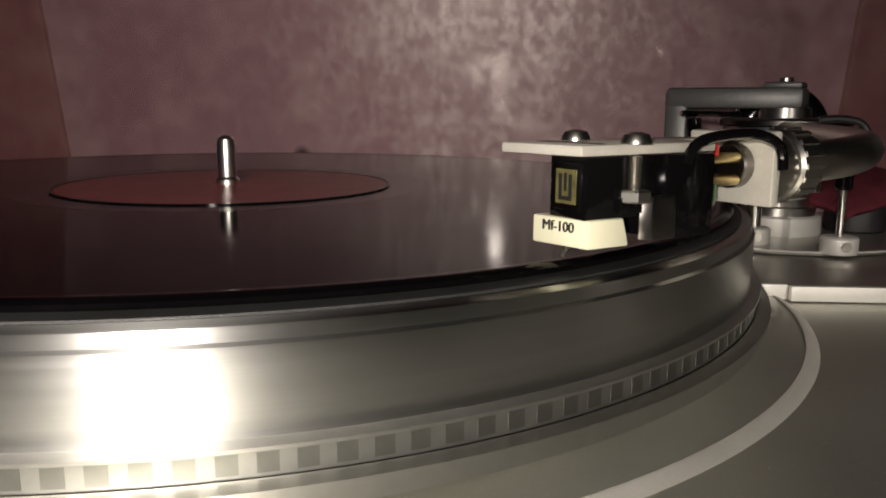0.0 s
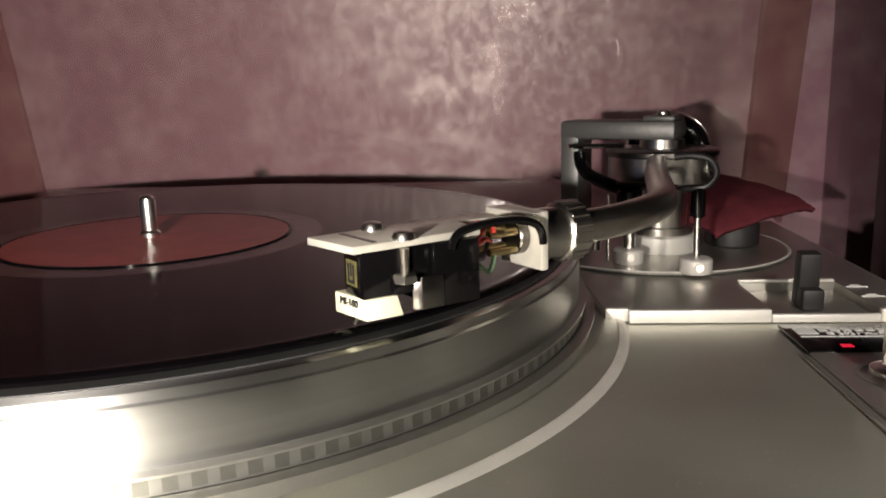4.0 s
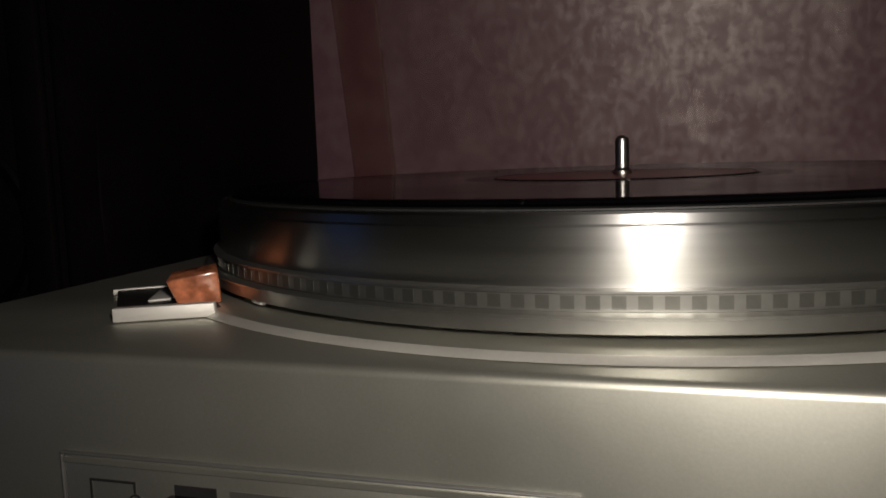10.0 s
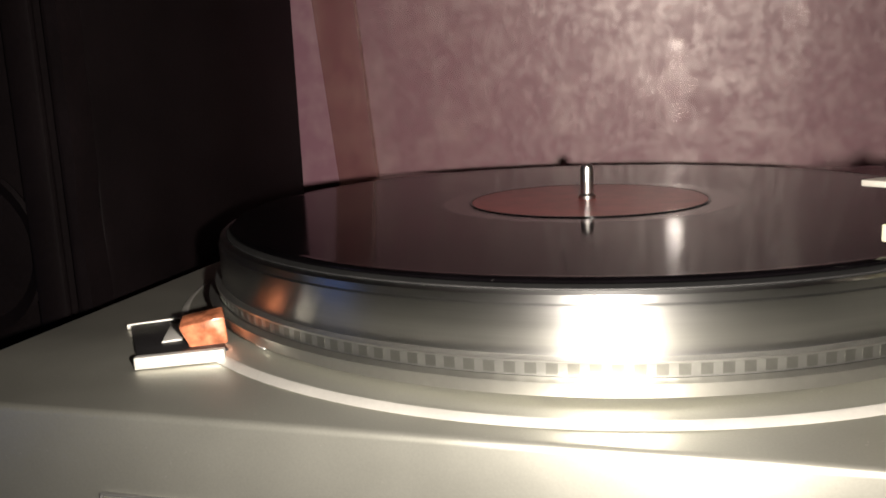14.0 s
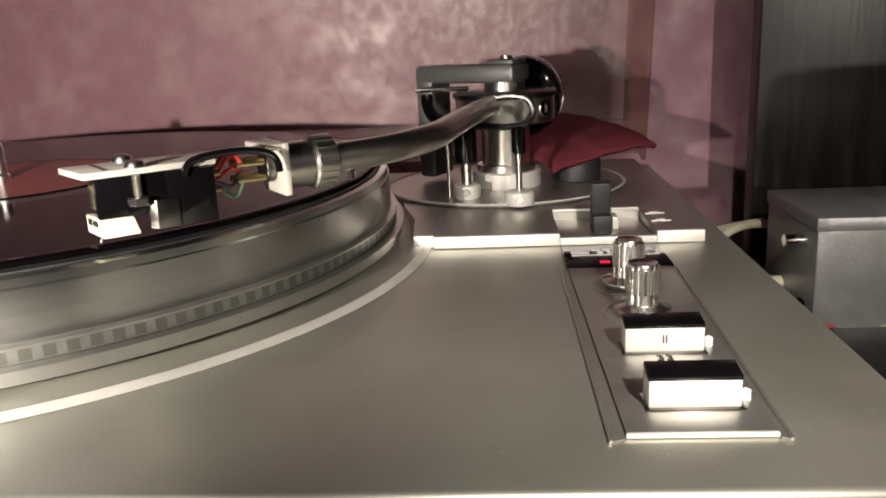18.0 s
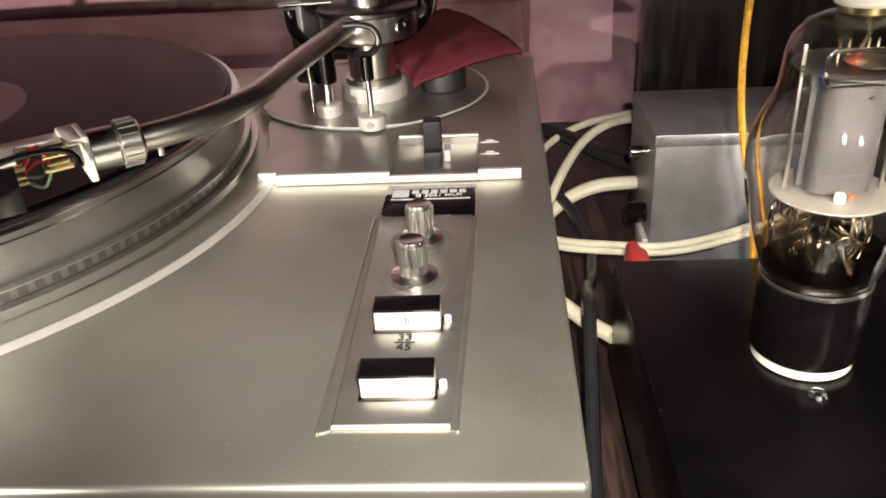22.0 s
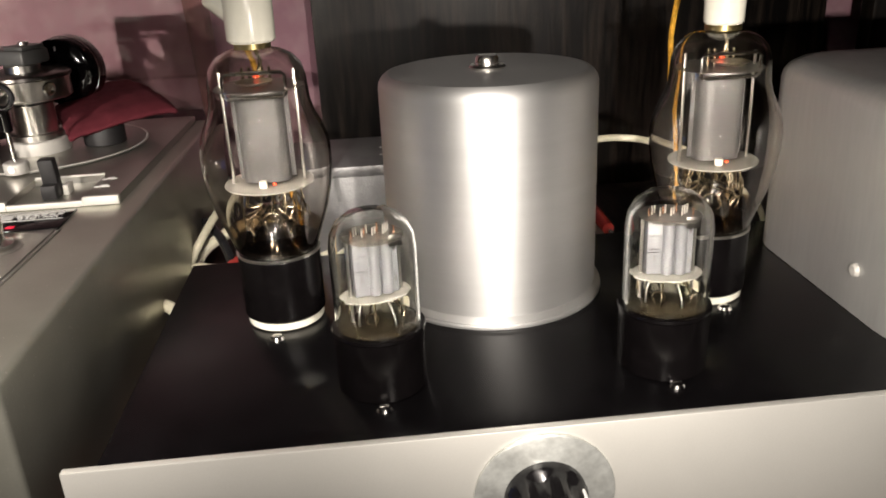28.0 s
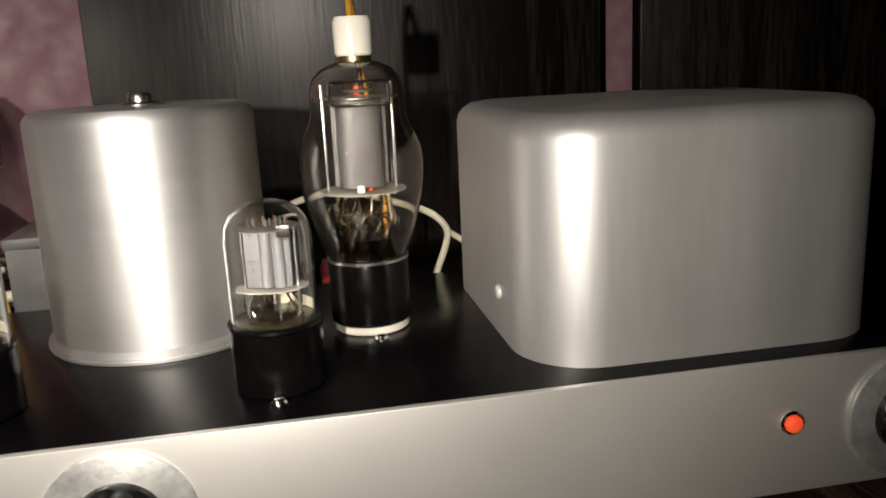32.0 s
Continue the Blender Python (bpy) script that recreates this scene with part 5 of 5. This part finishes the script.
def small_valve():
    """A small straight glass valve on a black base; origin at its foot."""
    v = thing("small_valve", (0, 0, 0), "small round-topped glass valve on a black base", "valve", "small valves")
    part("valve_base", lathe([(0, 0), (0.0146, 0), (0.0156, 0.0010), (0.0157, 0.0221), (0.0162, 0.0228), (0.0160, 0.0238), (0.0146, 0.0240)], 64), BAKELITE, v, "black valve base")
    g0 = 0.0236
    g = part("bulb", blown([(0.0146, g0), (0.0147, g0 + 0.004), (0.0147, g0 + 0.0285), (0.0140, g0 + 0.0333), (0.0118, g0 + 0.0374), (0.0080, g0 + 0.0401), (0.0040, g0 + 0.0413), (0, g0 + 0.0415)], 0.0007, 64), CLEARGLASS, v, "clear glass bulb", smooth=60)
    g.visible_shadow = False
    rng = random.Random(11)
    ragged = []
    for k in range(28):
        a = 2 * math.pi * k / 28
        r = 1.0 + 0.10 * (rng.random() - 0.5)
        ragged.append((0.0122 * r * math.cos(a), 0.0088 * r * math.sin(a)))
    part("mica_plate", prism(ragged, g0 + 0.0112, g0 + 0.0117), MICA, v, "ragged mica plate")
    part("mica_plate", lathe([(0, g0 + 0.0322), (0.0105, g0 + 0.0322), (0.0105, g0 + 0.0326), (0, g0 + 0.0326)], 24), MICATHIN, v)
    an = part("anode", box(-0.0076, 0.0076, -0.0030, 0.0030, g0 + 0.0120, g0 + 0.0318, 0.0004), PALE, v, "pale grey anode")
    for x in (-0.0006, 0.0036):
        part("anode_rib", turned(rod(0.0021, g0 + 0.0121, g0 + 0.0316, 24, 0.0003), pose(x, -0.0026, 0)), PALE, an)
    for x, h in ((-0.0052, 0.0175), (-0.0052, 0.0290), (0.0064, 0.0160), (0.0064, 0.0270)):
        part("anode_slot", box(x - 0.0003, x + 0.0003, -0.00325, -0.0030, g0 + h, g0 + h + 0.0016), DARKMETAL, an, smooth=0)
    for h in (0.0200, 0.0212, 0.0262):
        part("anode_slot", box(-0.0076, -0.0030, -0.00320, -0.0030, g0 + h, g0 + h + 0.0002), DARKMETAL, an, smooth=0)
    for k in range(13):
        part("grid_post", turned(rod(0.00030, g0 + 0.0326, g0 + 0.0348 + 0.0012 * rng.random(), 8), pose(-0.0072 + k * 0.0012, 0.0016 * (k % 3 - 1), 0)), COPPER if k % 4 == 0 else STEEL, v)
    for k in range(5):
        a = 2 * math.pi * k / 5 + 0.5
        part("wire_loop", pipe([(0.0095 * math.cos(a) - 0.002 * math.sin(a) * math.cos(t), 0.0095 * math.sin(a) + 0.002 * math.cos(a) * math.cos(t), g0 + 0.0058 + 0.0022 * math.sin(t)) for t in [radians(60 * j - 60) for j in range(6)]], 0.0003, 8, 4), WIRE, v)
    part("getter_clip", box(0.0040, 0.0085, -0.0064, -0.0058, g0 + 0.0295, g0 + 0.0336, 0.0002), DARKMETAL, v)
    for x in (-0.0088, 0.0088):
        part("support_rod", turned(rod(0.0006, g0 + 0.0006, g0 + 0.0322, 10), pose(x, 0, 0)), STEEL, v)
    for k in range(9):
        a = 2 * math.pi * k / 9 + 0.2
        r0, r1 = 0.0085 + 0.0015 * rng.random(), 0.0045 + 0.003 * rng.random()
        part("lead_wire", pipe([(r0 * math.cos(a), r0 * math.sin(a), g0 + 0.0004), (r0 * math.cos(a), r0 * 0.95 * math.sin(a), g0 + 0.0045 + 0.002 * rng.random()), (r1 * math.cos(a), r1 * 0.7 * math.sin(a), g0 + 0.0112)], 0.00036, 8, 5), STEEL if k % 2 else WIRE, v)
    crescent = bmesh.new()
    rings = [[crescent.verts.new((r * math.cos(radians(t)), r * math.sin(radians(t)), g0 + h)) for t in range(20, 101, 8)] for r, h in ((0.0138, 0.0012), (0.0136, 0.0052))]
    for k in range(len(rings[0]) - 1):
        crescent.faces.new((rings[0][k], rings[0][k + 1], rings[1][k + 1], rings[1][k]))
    part("foot_label", crescent, WHITECABLE, v, "ivory paper label inside the foot")
    part("glass_foot", lathe([(0.0140, g0 + 0.0006), (0.0110, g0 + 0.0022), (0.0, g0 + 0.0026)], 40), FOOTGLASS, v, smooth=60)
    return v


amplifier()
FOOT = AZ + 0.0002
valve, cap = power_valve(0.0092, 0.0205)
valve.matrix_basis = pose(0.3650, -0.0950, FOOT)
right_valve, _ = power_valve()
right_valve.matrix_basis = pose(0.5412, -0.1045, FOOT) @ Matrix.Diagonal((1, 1, 0.98, 1))
# the cap of one valve has a side spout for its lead
spout = part("cap_spout", pipe([(0.0, 0.0, 0.0295 + 0.0930), (-0.0085, 0.004, 0.0295 + 0.0985), (-0.0135, 0.0055, 0.0295 + 0.1010)], (0.0078, 0.0058), 20), CERAMIC, valve, "ceramic lead spout")
small = small_valve()
small.matrix_basis = pose(0.4037, -0.1560, FOOT, 0, 0, 14)
copy_thing(small, pose(0.5037, -0.1590, FOOT, 0, 0, -8))


def transformer_can():
    c = thing("transformer_can", (0.4550, -0.0780, FOOT), "spun aluminium transformer can with a bolt on top", "transformer")
    part("can_body", lathe([(0.0440, 0.0), (0.0474, 0.0), (0.0476, 0.0010), (0.0468, 0.0016), (0.0474, 0.0024), (0.0464, 0.0034), (0.0449, 0.0044), (0.0448, 0.0895), (0.0444, 0.0914), (0.0433, 0.0931), (0.0418, 0.0943), (0.0402, 0.0947)], 128), CANMETAL, c)
    part("can_top", lathe([(0.0402, 0.0947), (0.0392, 0.0948), (0, 0.0948)], 128), CANTOP, c)
    part("bolt", lathe([(0, 0.0949), (0.0074, 0.0949), (0.0076, 0.0957), (0.0070, 0.0964), (0.0048, 0.0966), (0.0047, 0.0990), (0.0040, 0.1000), (0, 0.1002)], 28), KNOBMETAL, c, "chrome bolt and washer")


def transformer_cover():
    x0, x1, y0, y1, r = 0.5890, 0.7290, -0.1790, -0.0400, 0.028
    t = thing("transformer_cover", ((x0 + x1) / 2, (y0 + y1) / 2, FOOT), "large satin metal transformer cover with rounded corners", "transformer")
    w, d = (x1 - x0) / 2, (y1 - y0) / 2
    ol = []
    for cx, cy, a0 in ((w - r, d - r, 0), (-w + r, d - r, 90), (-w + r, -d + r, 180), (w - r, -d + r, 270)):
        for k in range(9):
            a = radians(a0 + k * 11.25)
            ol.append((cx + r * math.cos(a), cy + r * math.sin(a)))
    bm = bmesh.new()
    h, e = 0.0880, 0.0090
    layers = [(0, 0), (0, h - e)] + [(e * (1 - math.cos(radians(k * 22.5))), h - e + e * math.sin(radians(k * 22.5))) for k in range(1, 5)]
    rings = []
    for inset, zz in layers:
        s, q = (w - inset) / w, (d - inset) / d
        rings.append([bm.verts.new((x * s, y * q, zz)) for x, y in ol])
    n = len(ol)
    for a, b in zip(rings, rings[1:]):
        for k in range(n):
            bm.faces.new((a[k], a[(k + 1) % n], b[(k + 1) % n], b[k]))
    bm.faces.new(rings[-1])
    bmesh.ops.recalc_face_normals(bm, faces=bm.faces[:])
    part("cover_shell", bm, COVER, t)
    s = lathe([(0, 0), (0.0028, 0), (0.0028, 0.0006), (0.0020, 0.0014), (0, 0.0016)], 20)
    part("cover_screw", turned(turned(s, pose(0, 0, 0, 0, -90)), pose(-w - 0.0001, -0.135 - (y0 + y1) / 2, 0.018)), BEVEL, t, "bright screw")


transformer_can()
transformer_cover()


# ---- grey supply box, cables and plugs behind ----
def supply_box():
    x0, x1, y0, y1 = 0.3460, 0.4760, 0.0610, 0.1310
    z1 = -0.0085
    b = thing("supply_box", ((x0 + x1) / 2, (y0 + y1) / 2, TABLE_Z), "grey hammered metal power supply box with vent holes", "power supply")
    w, d, h = (x1 - x0) / 2, (y1 - y0) / 2, z1 - TABLE_Z
    part("case", box(-w, w, -d, d, 0, h, 0.0015), GREYBOX, b)
    part("case_lid", box(-w - 0.0008, w + 0.0008, -d - 0.0008, d + 0.0008, h - 0.006, h + 0.0006, 0.0010), GREYBOX, b)
    part("seam", box(w * 0.40, w * 0.415, -d - 0.0004, -d + 0.0002, 0.002, h - 0.007), GREYBOX, b)
    for i in range(7):
        for j in range(4):
            part("vent_hole", turned(lathe([(0, 0), (0.0012, 0), (0.0012, 0.0002), (0, 0.0002)], 10), pose(0.000 + i * 0.0075 + 0.0037 * (j % 2), -0.012 + j * 0.009, h + 0.0006)), PRINT, b, smooth=0)
    # sockets on its side
    for y, zz, r, mt in ((-0.020, 0.064, 0.0032, CHROME), (-0.022, 0.030, 0.0055, BLACK)):
        part("side_socket", turned(turned(rod(r, 0, 0.010, 20), pose(0, 0, 0, 0, -90)), pose(-w, y, zz)), mt, b)
    part("fuse_plate", box(-w - 0.003, -w - 0.0002, -0.034, -0.012, 0.004, 0.020, 0.0005), BEVEL, b)


supply_box()


def cable(name, points, r, material, label, category="cable"):
    p0 = points[0]
    t = thing(name, p0, label, category)
    part("cable_run", pipe([(x - p0[0], y - p0[1], zz - p0[2]) for x, y, zz in points], r, 10, 8), material, t)
    return t


T = TABLE_Z
for dz in (0.0, 0.0037):
    cable("mains_cable", [(0.284, 0.060, T + 0.012 + dz), (0.2925, 0.062, T + 0.018 + dz), (0.305, 0.054, T + 0.020 + dz), (0.321, 0.047, T + 0.022 + dz), (0.345, 0.040, T + 0.024 + dz), (0.368, 0.040, T + 0.027 + dz), (0.40, 0.046, T + 0.034 + dz), (0.43, 0.050, T + 0.048 + dz), (0.46, 0.046, T + 0.045 + dz), (0.495, 0.036, T + 0.040 + dz), (0.520, 0.020, T + 0.028 + dz), (0.530, -0.004, T + 0.016 + dz), (0.532, -0.026, T + 0.016 + dz)], 0.0019, WHITECABLE, "ivory flat mains flex running past the supply box")
cable("signal_cable", [(0.284, 0.080, T + 0.006), (0.293, 0.085, T + 0.022), (0.308, 0.095, T + 0.030), (0.325, 0.101, T + 0.034), (0.3455, 0.104, T + 0.034)], 0.0038, WHITECABLE, "thick ivory cable plugged into the supply box")
cable("signal_cable", [(0.286, 0.058, T + 0.016), (0.293, 0.075, T + 0.030), (0.305, 0.100, T + 0.045), (0.322, 0.130, T + 0.053), (0.345, 0.150, T + 0.055), (0.37, 0.155, T + 0.05)], 0.0026, WHITECABLE, "thin ivory cable looping behind the supply box")
cable("signal_cable", [(0.284, 0.140, T + 0.020), (0.300, 0.165, T + 0.034), (0.325, 0.175, T + 0.044), (0.36, 0.178, T + 0.05)], 0.0022, WHITECABLE, "thin ivory cable by the wall")
cable("power_cable", [(0.280, 0.190, T + 0.022), (0.292, 0.186, T + 0.036), (0.312, 0.170, T + 0.038), (0.332, 0.148, T + 0.034), (0.352, 0.138, T + 0.030)], 0.0046, BLACKCABLE, "black cable hanging behind the turntable")
cable("power_cable", [(0.280, 0.115, T + 0.030), (0.292, 0.108, T + 0.034), (0.306, 0.084, T + 0.030), (0.3150, 0.058, T + 0.020), (0.3130, 0.030, T + 0.016), (0.3075, 0.004, T + 0.026), (0.3045, -0.028, T + 0.036), (0.3025, -0.060, T + 0.022), (0.2995, -0.100, T + 0.008), (0.2975, -0.160, T + 0.0035)], 0.0030, BLACKCABLE, "black cable running down between turntable and amplifier")


def plug(name, at, rz, r, length, material, label):
    t = thing(name, at, label, "plug", rz=rz)
    part("plug_body", turned(lathe([(0, 0), (r * 0.55, 0), (r * 0.6, length * 0.15), (r, length * 0.3), (r, length * 0.95), (r * 0.9, length), (0, length)], 24), RX90), material, t)
    part("plug_pin", turned(turned(rod(r * 0.35, 0, length * 0.3, 12), RX90), pose(0, -length, 0)), CHROME, t)


plug("phono_plug", (0.3283, 0.0110, -0.0425), 0, 0.0055, 0.034, REDPLUG, "red phono plug in the back of the amplifier")
cable("signal_cable", [(0.2780, 0.0060, -0.0640), (0.2850, 0.0020, -0.0610), (0.2920, -0.0060, -0.0590), (0.2985, -0.0150, -0.0595), (0.3050, -0.0235, -0.0605), (0.3145, -0.0335, -0.0610)], 0.0034, WHITECABLE, "thick ivory cable ending in the side of the amplifier")
plug("phono_plug", (0.5268, 0.030, -0.0300), 0, 0.0034, 0.046, REDPLUG, "red phono plug behind the transformer can")
plug("phono_plug", (0.5278, 0.030, -0.0372), 0, 0.0034, 0.046, CERAMIC, "white phono plug behind the transformer can")
cable("speaker_cable", [(0.578, -0.0285, -0.052), (0.581, -0.0220, -0.038), (0.5835, -0.020, -0.0300), (0.5890, -0.020, -0.0160), (0.5905, -0.020, -0.0065), (0.5850, -0.0190, 0.0010), (0.5780, -0.0130, 0.0046), (0.5687, -0.0030, 0.0070), (0.5560, 0.0, 0.0105), (0.5425, 0.0, 0.0140), (0.5250, 0.006, 0.0130), (0.5050, 0.016, 0.0040), (0.4920, 0.026, -0.0160), (0.4860, 0.034, -0.0500), (0.4860, 0.040, T + 0.0018)], 0.0018, WHITECABLE, "yellowish loudspeaker flex arching behind the large valve")
cable("speaker_cable", [(0.5900, -0.0175, -0.0070), (0.5970, -0.018, -0.0118), (0.6040, -0.019, -0.0180), (0.6090, -0.021, -0.0290), (0.6110, -0.0285, -0.0500)], 0.0016, WHITECABLE, "yellowish loudspeaker flex behind the large valve")
cable("grid_lead", [(0.3483, -0.0915, 0.1089), (0.3487, -0.0760, 0.1068), (0.3512, -0.0500, 0.0945), (0.3548, -0.0300, 0.0760), (0.3570, -0.0230, 0.0530), (0.3590, -0.0210, 0.0350), (0.3620, -0.0200, 0.0190), (0.3660, -0.0200, 0.0020), (0.3695, -0.0200, -0.0125), (0.3725, -0.0220, -0.0400), (0.3725, -0.0290, -0.0500)], 0.0014, ORANGECABLE, "amber sleeved lead to the valve cap")
cable("grid_lead", [(0.5412, -0.0975, 0.0985), (0.5430, -0.0750, 0.1105), (0.5475, -0.0450, 0.0950), (0.5520, -0.0240, 0.0720), (0.5550, -0.0170, 0.0535), (0.5565, -0.0150, 0.0350), (0.5590, -0.0150, 0.0160), (0.5600, -0.0160, -0.0050), (0.5600, -0.0210, -0.0400), (0.5600, -0.0290, -0.0500)], 0.0013, ORANGECABLE, "amber sleeved lead to the valve cap")
cable("lead_sleeve", [(0.3484, -0.0925, 0.1084), (0.3483, -0.0885, 0.1094), (0.3485, -0.0845, 0.1098)], 0.0019, BLACKCABLE, "short black sleeve where the amber lead meets the cap", "sleeve")


def binding_post(x, z):
    b = thing("binding_post", (x, -0.0298, z), "small brass binding post on the back of the amplifier", "terminal", "binding posts")
    part("post_stem", turned(turned(rod(0.0020, -0.012, 0.0, 14), RX90), pose(0, 0, 0)), BRASS, b)
    part("post_nut", turned(turned(lathe([(0, -0.008), (0.0042, -0.008), (0.0044, -0.0074), (0.0044, -0.0040), (0.0040, -0.0034), (0, -0.0034)], 20), RX90), pose(0, 0, 0)), BRASS, b)
    return b


for x, z in ((0.5130, -0.0245), (0.5140, -0.0350)):
    binding_post(x, z)
